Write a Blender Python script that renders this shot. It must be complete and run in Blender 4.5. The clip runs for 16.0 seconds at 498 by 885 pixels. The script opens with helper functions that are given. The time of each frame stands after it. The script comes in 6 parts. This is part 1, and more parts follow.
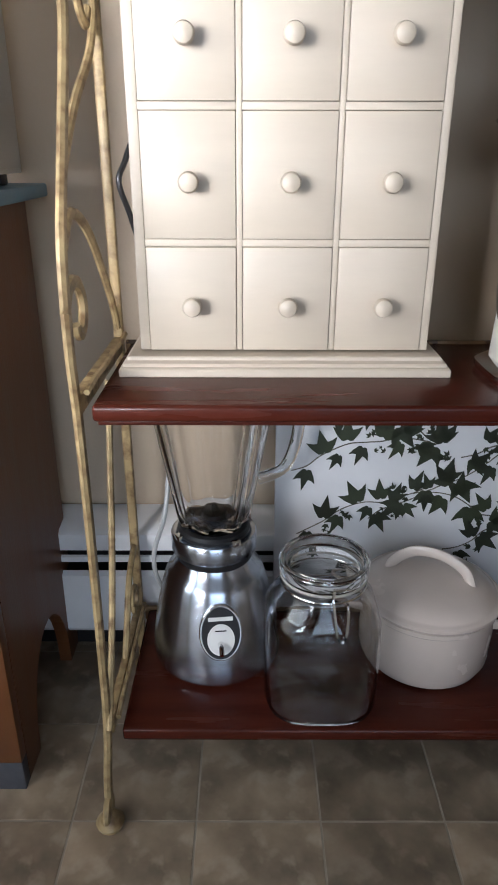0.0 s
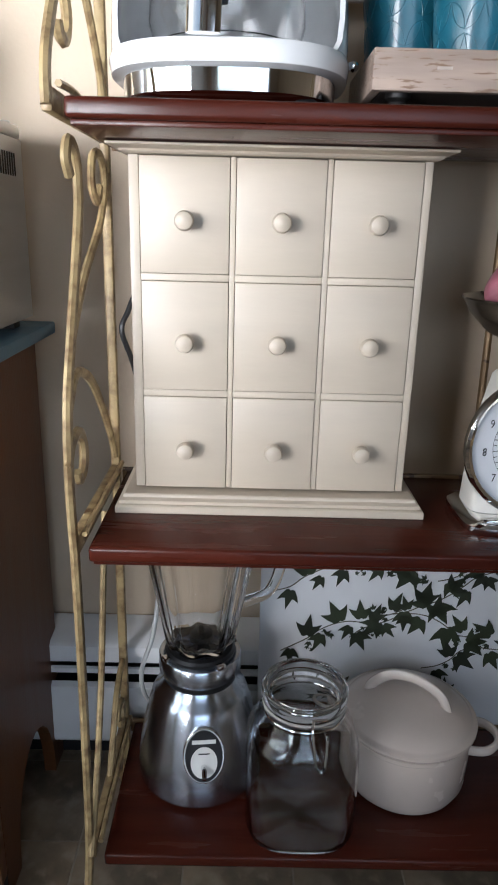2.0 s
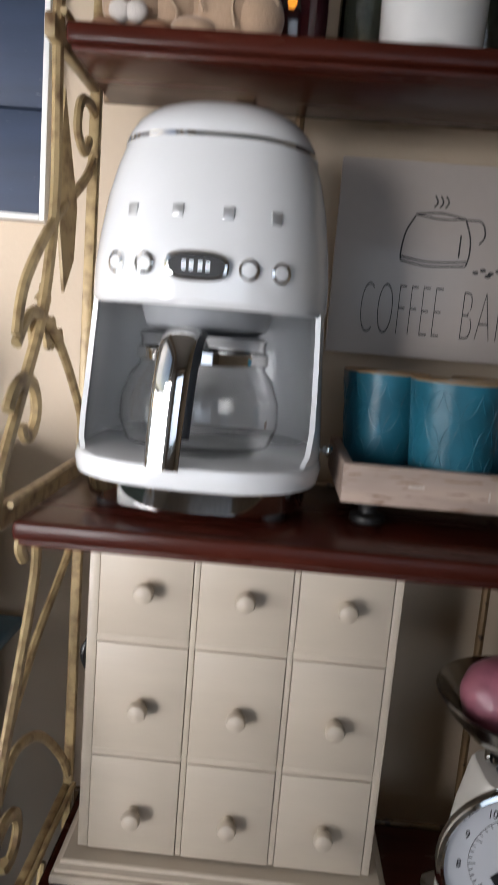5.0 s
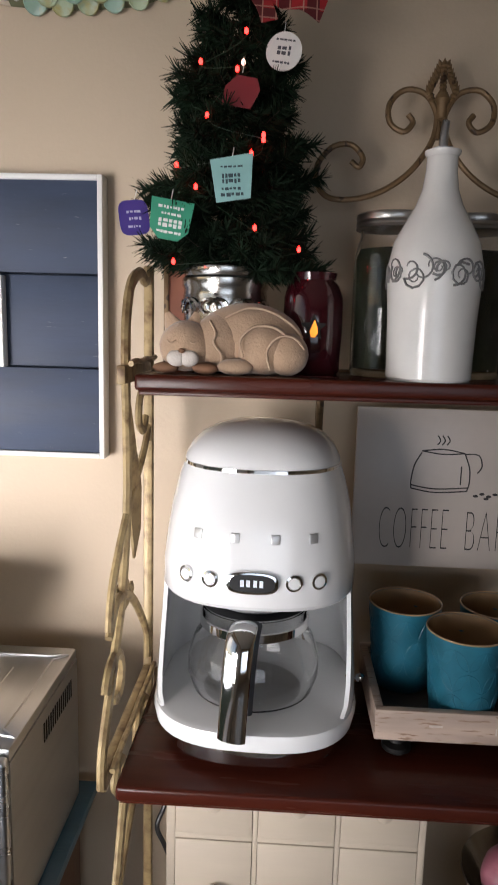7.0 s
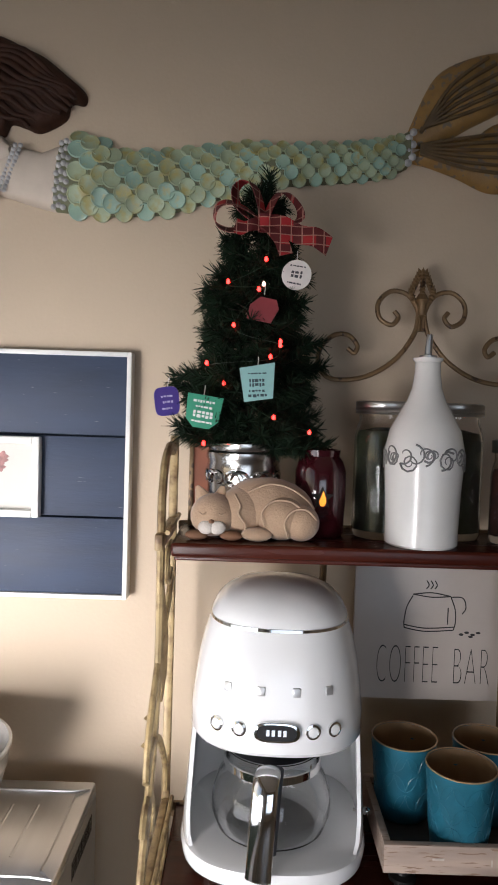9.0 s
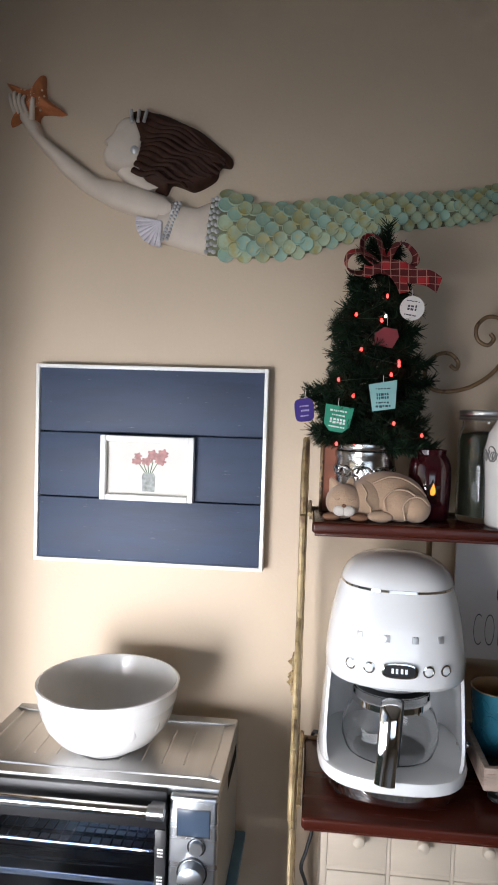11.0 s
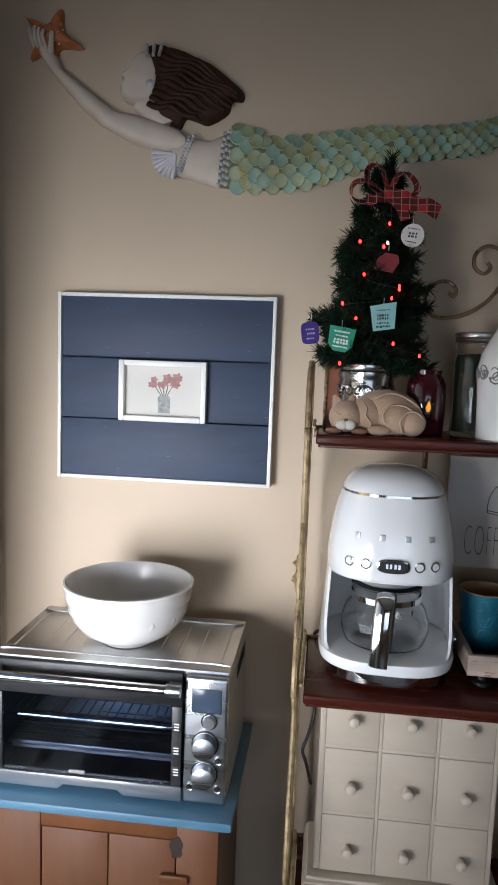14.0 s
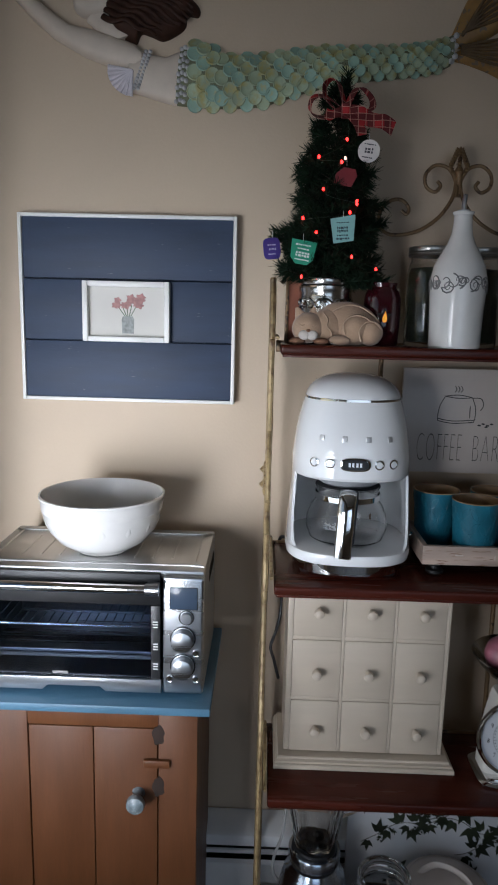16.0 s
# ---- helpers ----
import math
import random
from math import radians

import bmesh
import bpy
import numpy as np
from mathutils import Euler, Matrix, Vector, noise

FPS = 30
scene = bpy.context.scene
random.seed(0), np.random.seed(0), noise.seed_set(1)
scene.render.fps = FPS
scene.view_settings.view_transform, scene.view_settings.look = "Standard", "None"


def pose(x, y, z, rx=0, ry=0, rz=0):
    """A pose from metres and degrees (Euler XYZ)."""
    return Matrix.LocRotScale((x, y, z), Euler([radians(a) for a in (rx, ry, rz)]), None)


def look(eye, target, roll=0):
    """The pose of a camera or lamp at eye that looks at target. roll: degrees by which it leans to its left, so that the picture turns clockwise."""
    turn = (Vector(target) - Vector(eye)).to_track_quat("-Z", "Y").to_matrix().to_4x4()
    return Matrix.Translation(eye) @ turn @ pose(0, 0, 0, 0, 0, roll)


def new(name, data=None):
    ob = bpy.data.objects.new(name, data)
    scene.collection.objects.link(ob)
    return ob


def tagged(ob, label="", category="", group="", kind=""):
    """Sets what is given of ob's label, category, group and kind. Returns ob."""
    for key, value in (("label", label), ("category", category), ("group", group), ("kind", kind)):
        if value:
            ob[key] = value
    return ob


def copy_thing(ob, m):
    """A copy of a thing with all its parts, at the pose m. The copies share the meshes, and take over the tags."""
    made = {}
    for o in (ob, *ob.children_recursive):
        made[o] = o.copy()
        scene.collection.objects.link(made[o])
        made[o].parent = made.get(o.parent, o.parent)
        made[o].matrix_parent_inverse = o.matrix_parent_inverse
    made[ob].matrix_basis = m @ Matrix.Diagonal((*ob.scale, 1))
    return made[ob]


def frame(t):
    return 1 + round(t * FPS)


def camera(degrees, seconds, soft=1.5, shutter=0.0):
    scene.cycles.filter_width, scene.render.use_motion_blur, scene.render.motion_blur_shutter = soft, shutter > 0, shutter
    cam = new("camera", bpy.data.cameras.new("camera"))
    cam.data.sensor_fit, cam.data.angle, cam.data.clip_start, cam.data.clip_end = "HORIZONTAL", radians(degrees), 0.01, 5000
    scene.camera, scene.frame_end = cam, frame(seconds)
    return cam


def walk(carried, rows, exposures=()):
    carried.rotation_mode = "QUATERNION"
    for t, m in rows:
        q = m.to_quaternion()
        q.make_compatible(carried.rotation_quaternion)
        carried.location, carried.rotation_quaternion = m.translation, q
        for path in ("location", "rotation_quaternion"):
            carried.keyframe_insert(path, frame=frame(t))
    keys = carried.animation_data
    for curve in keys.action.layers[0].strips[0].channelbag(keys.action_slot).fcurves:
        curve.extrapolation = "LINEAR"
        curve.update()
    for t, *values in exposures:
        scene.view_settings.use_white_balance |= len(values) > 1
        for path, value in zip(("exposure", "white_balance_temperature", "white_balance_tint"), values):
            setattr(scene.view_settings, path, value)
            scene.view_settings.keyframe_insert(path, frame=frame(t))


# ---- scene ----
cam = camera(40.3, 16.0, 1.5, 0.4)
PATH = [
    (0, (0.35, 0.067, 0.739), (0.348, 1.905, -0.05), 0.1),
    (0.5, (0.337, 0.06, 0.752), (0.329, 1.918, 0.012), 1.1),
    (1, (0.344, 0.046, 0.784), (0.342, 1.934, 0.125), 1.3),
    (1.5, (0.347, 0.044, 0.808), (0.352, 1.939, 0.169), 1.5),
    (2, (0.356, 0.045, 0.833), (0.371, 1.95, 0.225), 1.5),
    (2.5, (0.371, 0.044, 0.849), (0.393, 1.963, 0.287), 2.0),
    (3, (0.383, 0.064, 0.893), (0.378, 1.998, 0.383), 2.5),
    (3.5, (0.396, 0.098, 0.918), (0.441, 2.037, 0.431), 3.4),
    (4, (0.389, 0.129, 0.96), (0.376, 2.086, 0.548), 3.4),
    (4.5, (0.404, 0.129, 0.982), (0.381, 2.107, 0.684), 3.5),
    (5, (0.401, 0.149, 1.097), (0.334, 2.121, 0.769), 4.7),
    (5.2, (0.401, 0.133, 1.17), (0.348, 2.1, 0.811), 3.9),
    (7.3, (0.352, 0.056, 1.416), (0.254, 2.029, 1.101), 1.5),
    (7.5, (0.354, 0.052, 1.442), (0.259, 2.032, 1.171), 1.7),
    (8, (0.338, 0.019, 1.481), (0.265, 2.008, 1.286), 1.1),
    (8.2, (0.341, 0.018, 1.497), (0.274, 2.009, 1.323), 1.8),
    (10.3, (0.188, -0.223, 1.5), (0.262, 1.775, 1.466), 0.1),
    (10.5, (0.189, -0.237, 1.506), (0.203, 1.762, 1.462), 0.7),
    (11, (0.203, -0.273, 1.506), (0.003, 1.715, 1.407), 1.8),
    (11.5, (0.209, -0.295, 1.499), (-0.002, 1.688, 1.345), 1.9),
    (12, (0.2, -0.303, 1.498), (-0.099, 1.668, 1.338), 2.0),
    (12.5, (0.192, -0.318, 1.486), (-0.097, 1.654, 1.329), 2.0),
    (13, (0.198, -0.325, 1.475), (-0.088, 1.646, 1.284), 1.9),
    (13.5, (0.205, -0.342, 1.462), (-0.039, 1.631, 1.242), 2.0),
    (14, (0.212, -0.365, 1.448), (-0.005, 1.61, 1.22), 2.1),
    (14.5, (0.22, -0.379, 1.426), (-0.02, 1.589, 1.163), 2.0),
    (15, (0.217, -0.395, 1.414), (0.062, 1.583, 1.161), 2.2),
    (15.5, (0.183, -0.412, 1.396), (0.087, 1.562, 1.09), 1.3),
    (16, (0.175, -0.434, 1.38), (0.132, 1.533, 1.022), 1.4),
]
EXPOSURES = [(0.0, 0.02, 5900, 9), (2.0, -0.32, 5850, 8), (3.5, -0.65, 5850, 9), (5.0, -1.0, 6200, 11), (8.0, -0.82, 6450, 13), (10.5, -0.75, 6050, 11), (12.5, -1.03, 6000, 10), (14.0, -1.22, 5850, 9), (16.0, -1.55, 5700, 8)]
walk(cam, [(t, look(eye, target, roll)) for t, eye, target, roll in PATH], EXPOSURES)

# ---- light: one window beside the oven, one unseen fill window added behind the camera ----
world = bpy.data.worlds.new("sky")
scene.world = world
world.use_nodes = True
sky = world.node_tree.nodes.new("ShaderNodeTexSky")
sky.sky_type, sky.sun_disc, sky.sun_elevation, sky.sun_rotation = "NISHITA", False, radians(28), radians(250)
world.node_tree.links.new(sky.outputs["Color"], world.node_tree.nodes["Background"].inputs["Color"])
world.node_tree.nodes["Background"].inputs["Strength"].default_value = 0.12


def window_light(name, eye, target, width, height, watts, colour, spread=180):
    lamp = bpy.data.lights.new(name, "AREA")
    lamp.shape, lamp.size, lamp.size_y, lamp.energy, lamp.color, lamp.spread = "RECTANGLE", width, height, watts, colour, radians(spread)
    ob = new(name, lamp)
    ob.matrix_world = look(eye, target)
    return ob


WEST, NORTH, EAST, SOUTH, CEIL = -0.47, 1.0, 2.6, -2.7, 2.27
window_light("west_window_light", (-0.64, -0.72, 0.95), (-0.24, 1.0, 0.99), 0.60, 0.75, 14.0, (1.0, 0.955, 0.935), 60)
window_light("west_window_glow", (-0.52, 0.10, 0.90), (0.4, 0.66, 0.92), 0.85, 0.45, 2.4, (0.97, 0.98, 1.0), 105)
# added bluish fill for the room's ambient light, set in an unseen window
window_light("south_fill_light", (0.75, -2.78, 1.15), (0.25, 0.8, 0.85), 1.9, 1.4, 5.4, (0.80, 0.88, 1.0), 76)



# ---- materials ----
def rgb(c, k=1.0):
    return (min(c[0] * k, 1), min(c[1] * k, 1), min(c[2] * k, 1), 1)


def material(name, base, rough=0.5, metal=0.0, var=0.12, scale=9.0, fine=90.0, bump=0.08, stretch=(1, 1, 1), second=None, amount=0.5, coat=0.0, spec=0.5, pieces=0.0, sheen=0.0, edge=0.05):
    """A surface with broad and fine variation; second: a colour that wears through."""
    m = bpy.data.materials.new(name)
    m.use_nodes = True
    n, l = m.node_tree.nodes, m.node_tree.links
    b = n["Principled BSDF"]
    co = n.new("ShaderNodeTexCoord")
    mp = n.new("ShaderNodeMapping")
    mp.inputs["Scale"].default_value = stretch
    l.new(co.outputs["Object"], mp.inputs["Vector"])
    big, small = n.new("ShaderNodeTexNoise"), n.new("ShaderNodeTexNoise")
    big.inputs["Scale"].default_value, small.inputs["Scale"].default_value = scale, fine
    big.inputs["Detail"].default_value, small.inputs["Detail"].default_value = 4, 3
    l.new(mp.outputs["Vector"], big.inputs["Vector"])
    l.new(mp.outputs["Vector"], small.inputs["Vector"])
    ramp = n.new("ShaderNodeValToRGB")
    ramp.color_ramp.elements[0].position, ramp.color_ramp.elements[1].position = 0.3, 0.7
    ramp.color_ramp.elements[0].color, ramp.color_ramp.elements[1].color = rgb(base, 1 - var), rgb(base, 1 + var)
    l.new(big.outputs["Fac"], ramp.inputs["Fac"])
    mix = n.new("ShaderNodeMix")
    mix.data_type = "RGBA"
    cut = n.new("ShaderNodeValToRGB")
    cut.color_ramp.elements[0].position, cut.color_ramp.elements[1].position = 1 - amount * 0.9, 1 + edge - amount * 0.9
    l.new(small.outputs["Fac"], cut.inputs["Fac"])
    if second:
        l.new(cut.outputs["Color"], mix.inputs["Factor"])
        mix.inputs["B"].default_value = rgb(second)
    else:
        mix.blend_type = "MULTIPLY"
        mix.inputs["Factor"].default_value = var * 0.8
        l.new(small.outputs["Fac"], mix.inputs["B"])
    l.new(ramp.outputs["Color"], mix.inputs["A"])
    last = mix.outputs["Result"]
    if pieces:
        info, hue = n.new("ShaderNodeObjectInfo"), n.new("ShaderNodeHueSaturation")
        rng = n.new("ShaderNodeMapRange")
        rng.inputs["To Min"].default_value, rng.inputs["To Max"].default_value = 1 - pieces, 1 + pieces
        l.new(info.outputs["Random"], rng.inputs["Value"])
        l.new(rng.outputs["Result"], hue.inputs["Value"])
        l.new(last, hue.inputs["Color"])
        last = hue.outputs["Color"]
    l.new(last, b.inputs["Base Color"])
    rr = n.new("ShaderNodeMapRange")
    rr.inputs["To Min"].default_value, rr.inputs["To Max"].default_value = max(rough * 0.75, 0.01), min(rough * 1.3, 1)
    l.new(big.outputs["Fac"], rr.inputs["Value"])
    l.new(rr.outputs["Result"], b.inputs["Roughness"])
    b.inputs["Metallic"].default_value, b.inputs["Coat Weight"].default_value, b.inputs["Specular IOR Level"].default_value = metal, coat, spec
    b.inputs["Coat Roughness"].default_value = 0.08
    b.inputs["Sheen Weight"].default_value = sheen
    if bump:
        bp = n.new("ShaderNodeBump")
        bp.inputs["Strength"].default_value, bp.inputs["Distance"].default_value = bump, 0.002
        l.new(small.outputs["Fac"], bp.inputs["Height"])
        l.new(bp.outputs["Normal"], b.inputs["Normal"])
    return m


def glass(name, colour=(1, 1, 1), rough=0.01, ior=1.45):
    m = bpy.data.materials.new(name)
    m.use_nodes = True
    b = m.node_tree.nodes["Principled BSDF"]
    b.inputs["Base Color"].default_value, b.inputs["Roughness"].default_value = rgb(colour), rough
    b.inputs["Transmission Weight"].default_value, b.inputs["IOR"].default_value = 1.0, ior
    return m


def glow(name, colour, strength):
    m = bpy.data.materials.new(name)
    m.use_nodes = True
    b = m.node_tree.nodes["Principled BSDF"]
    b.inputs["Base Color"].default_value = rgb(colour)
    b.inputs["Emission Color"].default_value, b.inputs["Emission Strength"].default_value = rgb(colour), strength
    return m


WALL = material("wall paint", (0.535, 0.432, 0.315), 0.6, var=0.05, scale=3, fine=160, bump=0.15)
CEILING = material("ceiling paint", (0.78, 0.74, 0.68), 0.8, var=0.04, scale=3)
WHITE_TRIM = material("white trim paint", (0.8, 0.79, 0.76), 0.35, var=0.04, scale=6, fine=60)
HEATER = material("heater enamel", (0.78, 0.79, 0.8), 0.35, var=0.05, scale=10)
BLACK = material("black plastic", (0.012, 0.012, 0.013), 0.4, var=0.2)
# near-black colour that paints the shade of gaps and openings
GAP_SHADE = material("painted gap shade", (0.01, 0.009, 0.008), 0.8, var=0.2)
GROUT = material("grout", (0.36, 0.315, 0.25), 0.8, var=0.2, scale=20)
TILE = material("slate vinyl tile", (0.25, 0.195, 0.135), 0.30, var=0.55, scale=13, fine=30, bump=0.2, second=(0.39, 0.32, 0.235), amount=0.54, pieces=0.25, edge=0.2)
MAHOGANY = material("mahogany", (0.062, 0.0122, 0.0066), 0.25, var=0.3, scale=4, fine=30, stretch=(1, 9, 9), bump=0.05, coat=0.0, spec=0.22)
RACK_METAL = material("antiqued cream metal", (0.38, 0.28, 0.14), 0.42, metal=0.12, var=0.35, scale=9, fine=65, bump=0.3, second=(0.13, 0.07, 0.03), amount=0.61, edge=0.3)
CREST_METAL = material("antiqued bronze metal", (0.2, 0.125, 0.06), 0.45, metal=0.35, var=0.25, scale=14, fine=75, bump=0.3, second=(0.06, 0.035, 0.02), amount=0.46)
CREAM = material("cream painted wood", (0.53, 0.455, 0.36), 0.42, var=0.04, scale=7, fine=50, stretch=(1, 1, 5), bump=0.06)
STEEL = material("brushed steel", (0.57, 0.59, 0.62), 0.28, metal=1.0, var=0.08, scale=6, fine=120, stretch=(0.15, 6, 6), bump=0.05)
STEEL_TOP = material("oven steel", (0.56, 0.56, 0.56), 0.32, metal=1.0, var=0.08, scale=5, fine=120, stretch=(6, 0.15, 6), bump=0.05)
STEEL_ROUND = material("spun steel", (0.64, 0.70, 0.80), 0.24, metal=1.0, var=0.03, scale=5, fine=90, stretch=(0.25, 0.25, 7), bump=0.008)
CHROME = material("chrome", (0.82, 0.82, 0.82), 0.06, metal=1.0, var=0.03, bump=0.0)
ENAMEL = material("white enamel", (0.86, 0.865, 0.865), 0.12, var=0.02, bump=0.0, coat=0.6)
STONEWARE = material("white stoneware", (0.78, 0.765, 0.735), 0.2, var=0.04, scale=20, bump=0.03, coat=0.4)
POT = material("cream enamel", (0.68, 0.585, 0.515), 0.25, var=0.04, scale=12, bump=0.02, coat=0.5)
def brushed_round(m):
    """Turned metal: grooves run round the axis."""
    n, l = m.node_tree.nodes, m.node_tree.links
    tg = n.new("ShaderNodeTangent")
    tg.direction_type, tg.axis = "RADIAL", "Z"
    n["Principled BSDF"].inputs["Anisotropic"].default_value = 0.8
    n["Principled BSDF"].inputs["Anisotropic Rotation"].default_value = 0.25
    l.new(tg.outputs["Tangent"], n["Principled BSDF"].inputs["Tangent"])


brushed_round(STEEL_ROUND)
GLASS = glass("clear glass")
PANE = glass("window glass", (0.96, 0.98, 0.97))
# blue tint puts the window's reflection into the glass colour
BLUED_GLASS = glass("oven glass with painted blue reflection", (0.62, 0.70, 0.84), 0.02, 1.5)
TEAL = material("teal glaze", (0.022, 0.155, 0.225), 0.3, var=0.35, scale=14, fine=50, bump=0.08, coat=0.3)
MUG_IN = material("mug inside glaze", (0.42, 0.27, 0.14), 0.25, var=0.12, scale=20, coat=0.5)
NAVY = material("navy painted boards", (0.030, 0.046, 0.085), 0.6, var=0.22, scale=5, fine=45, stretch=(1, 6, 6), bump=0.12, second=(0.16, 0.18, 0.21), amount=0.33)
BLUE_TOP = material("blue painted wood", (0.075, 0.165, 0.25), 0.4, var=0.1, scale=6, fine=40, stretch=(1, 6, 6), bump=0.1, second=(0.1, 0.2, 0.28), amount=0.40)
PINE = material("honey pine paint", (0.120, 0.043, 0.0135), 0.42, var=0.14, scale=5, fine=40, stretch=(8, 8, 1), bump=0.12)
DRIFT = material("whitewashed wood", (0.42, 0.32, 0.26), 0.6, var=0.22, scale=6, fine=40, stretch=(1, 9, 9), bump=0.3, second=(0.24, 0.15, 0.1), amount=0.44)
IRON = material("black iron", (0.02, 0.018, 0.017), 0.45, metal=0.4, var=0.25, bump=0.2)


# ---- geometry ----
def thing(name, at, label, category, group="", rz=0.0, kind=""):
    ob = new(name)
    ob.matrix_world = pose(*at, 0, 0, rz)
    return tagged(ob, label, category, group, kind)


def part(name, bm, mats, parent=None, label="", at=None, smooth=True, angle=38):
    bmesh.ops.recalc_face_normals(bm, faces=bm.faces)
    me = bpy.data.meshes.new(name)
    bm.to_mesh(me)
    bm.free()
    for m in (mats if isinstance(mats, (list, tuple)) else [mats]):
        me.materials.append(m)
    if smooth:
        me.shade_smooth()
        me.set_sharp_from_angle(angle=radians(angle))
    ob = new(name, me)
    ob.parent = parent
    if at is not None:
        ob.matrix_basis = at
    if label:
        ob["label"] = label
    return ob


def shared(name, me, parent, m):
    """One more object on a mesh that already exists."""
    ob = new(name, me)
    ob.parent, ob.matrix_basis = parent, m
    return ob


def merge(bm, other, m=None, slot=None):
    if m is not None:
        other.transform(m)
    if slot is not None:
        for f in other.faces:
            f.material_index = slot
    me = bpy.data.meshes.new("temp")
    other.to_mesh(me)
    other.free()
    bm.from_mesh(me)
    bpy.data.meshes.remove(me)
    return bm


def box(x0, x1, y0, y1, z0, z1, bevel=0.0, seg=2, bm=None, slot=None):
    b = bmesh.new()
    bmesh.ops.create_cube(b, size=1)
    b.transform(Matrix.Translation(((x0 + x1) / 2, (y0 + y1) / 2, (z0 + z1) / 2)) @ Matrix.Diagonal((x1 - x0, y1 - y0, z1 - z0, 1)))
    if bevel:
        bmesh.ops.bevel(b, geom=b.edges[:], offset=bevel, segments=seg, profile=0.5, affect="EDGES")
    return b if bm is None else merge(bm, b, slot=slot)


def rings(loops, closed=True, cap=True, bm=None):
    """Skin through loops of points of one length."""
    b = bmesh.new() if bm is None else bm
    vs = [[b.verts.new(p) for p in loop] for loop in loops]
    n = len(loops[0])
    for a, c in zip(vs, vs[1:]):
        for i in range(n if closed else n - 1):
            j = (i + 1) % n
            b.faces.new((a[i], a[j], c[j], c[i]))
    if cap and closed:
        b.faces.new(vs[0][::-1])
        b.faces.new(vs[-1])
    return b


def lathe(profile, seg=40, at=(0, 0, 0), lobes=0, depth=0.0):
    """profile: (radius, height) from bottom to top, outside then inside."""
    loops = []
    for r, z in profile:
        loops.append([(at[0] + max(r, 1e-4) * (1 + depth * math.cos(lobes * 2 * math.pi * i / seg)) * math.cos(2 * math.pi * i / seg),
                       at[1] + max(r, 1e-4) * (1 + depth * math.cos(lobes * 2 * math.pi * i / seg)) * math.sin(2 * math.pi * i / seg), at[2] + z) for i in range(seg)])
    b = rings(loops, cap=False)
    b.verts.ensure_lookup_table()
    n = len(loops)
    low, high = b.verts[:seg], b.verts[(n - 1) * seg:n * seg]
    if profile[0][0] < 1e-3:
        b.faces.new(low[::-1])
    if profile[-1][0] < 1e-3:
        b.faces.new(high)
    if profile[0][0] >= 1e-3 and profile[-1][0] >= 1e-3:
        for i in range(seg):
            j = (i + 1) % seg
            b.faces.new((high[i], high[j], low[j], low[i]))
    return b


def smoothline(pts, per=6, closed=False):
    """Catmull-Rom through points."""
    p = [Vector(q) for q in pts]
    out = []
    n = len(p)
    for i in range(n if closed else n - 1):
        if closed:
            a, b, c, d = p[i - 1], p[i], p[(i + 1) % n], p[(i + 2) % n]
        else:
            a, b, c, d = p[max(i - 1, 0)], p[i], p[i + 1], p[min(i + 2, n - 1)]
        for k in range(per):
            t = k / per
            out.append(0.5 * (2 * b + (c - a) * t + (2 * a - 5 * b + 4 * c - d) * t * t + (3 * b - a - 3 * c + d) * t ** 3))
    if not closed:
        out.append(p[-1])
    return out


def tube(pts, r, seg=8, ry=None, taper=None, bm=None, ends=True):
    """A round or flat bar along points. taper: radius factor at each end."""
    pts = [Vector(p) for p in pts]
    b = bmesh.new() if bm is None else bm
    ry = ry or r
    up = Vector((0, 0, 1))
    loops, side = [], None
    n = len(pts)
    for i, p in enumerate(pts):
        d = (pts[min(i + 1, n - 1)] - pts[max(i - 1, 0)]).normalized()
        if side is None:
            ref = Vector((1, 0, 0)) if abs(d.x) < 0.9 else up
            side = (ref - d * ref.dot(d)).normalized()
        else:
            side = (side - d * side.dot(d)).normalized()
        other = d.cross(side)
        k = 1.0
        if taper:
            k = taper[0] + (taper[1] - taper[0]) * i / max(n - 1, 1)
        loops.append([p + side * (r * k * math.cos(2 * math.pi * j / seg)) + other * (ry * k * math.sin(2 * math.pi * j / seg)) for j in range(seg)])
    return rings(loops, cap=ends, bm=b)


def spiral(c, r0, r1, a0, a1, n=24, plane="xz", y=0.0):
    out = []
    for i in range(n + 1):
        t = i / n
        a, r = radians(a0 + (a1 - a0) * t), r0 + (r1 - r0) * t
        u, v = c[0] + r * math.cos(a), c[1] + r * math.sin(a)
        out.append((u, y, v) if plane == "xz" else (y, u, v))
    return out


def plate(outline, y0, y1, bevel=0.0, slot=None, bm=None, dome=0.0):
    """An outline in x, z pushed from y1 (back) to y0 (front)."""
    b = bmesh.new()
    f = b.faces.new([b.verts.new((x, y1, z)) for x, z in outline])
    out = bmesh.ops.extrude_face_region(b, geom=[f])
    for v in out["geom"]:
        if isinstance(v, bmesh.types.BMVert):
            v.co.y = y0
    bmesh.ops.recalc_face_normals(b, faces=b.faces)
    if bevel:
        front = [e for e in b.edges if all(abs(v.co.y - y0) < 1e-6 for v in e.verts)]
        bmesh.ops.bevel(b, geom=front, offset=bevel, segments=2, profile=0.5, affect="EDGES")
    if bm is None:
        if slot is not None:
            for f in b.faces:
                f.material_index = slot
        return b
    return merge(bm, b, slot=slot)


def superring(cx, cy, z, hx, hy, n=3.0, seg=48):
    out = []
    for i in range(seg):
        a = 2 * math.pi * i / seg
        c, s = math.cos(a), math.sin(a)
        out.append((cx + hx * math.copysign(abs(c) ** (2 / n), c), cy + hy * math.copysign(abs(s) ** (2 / n), s), z))
    return out


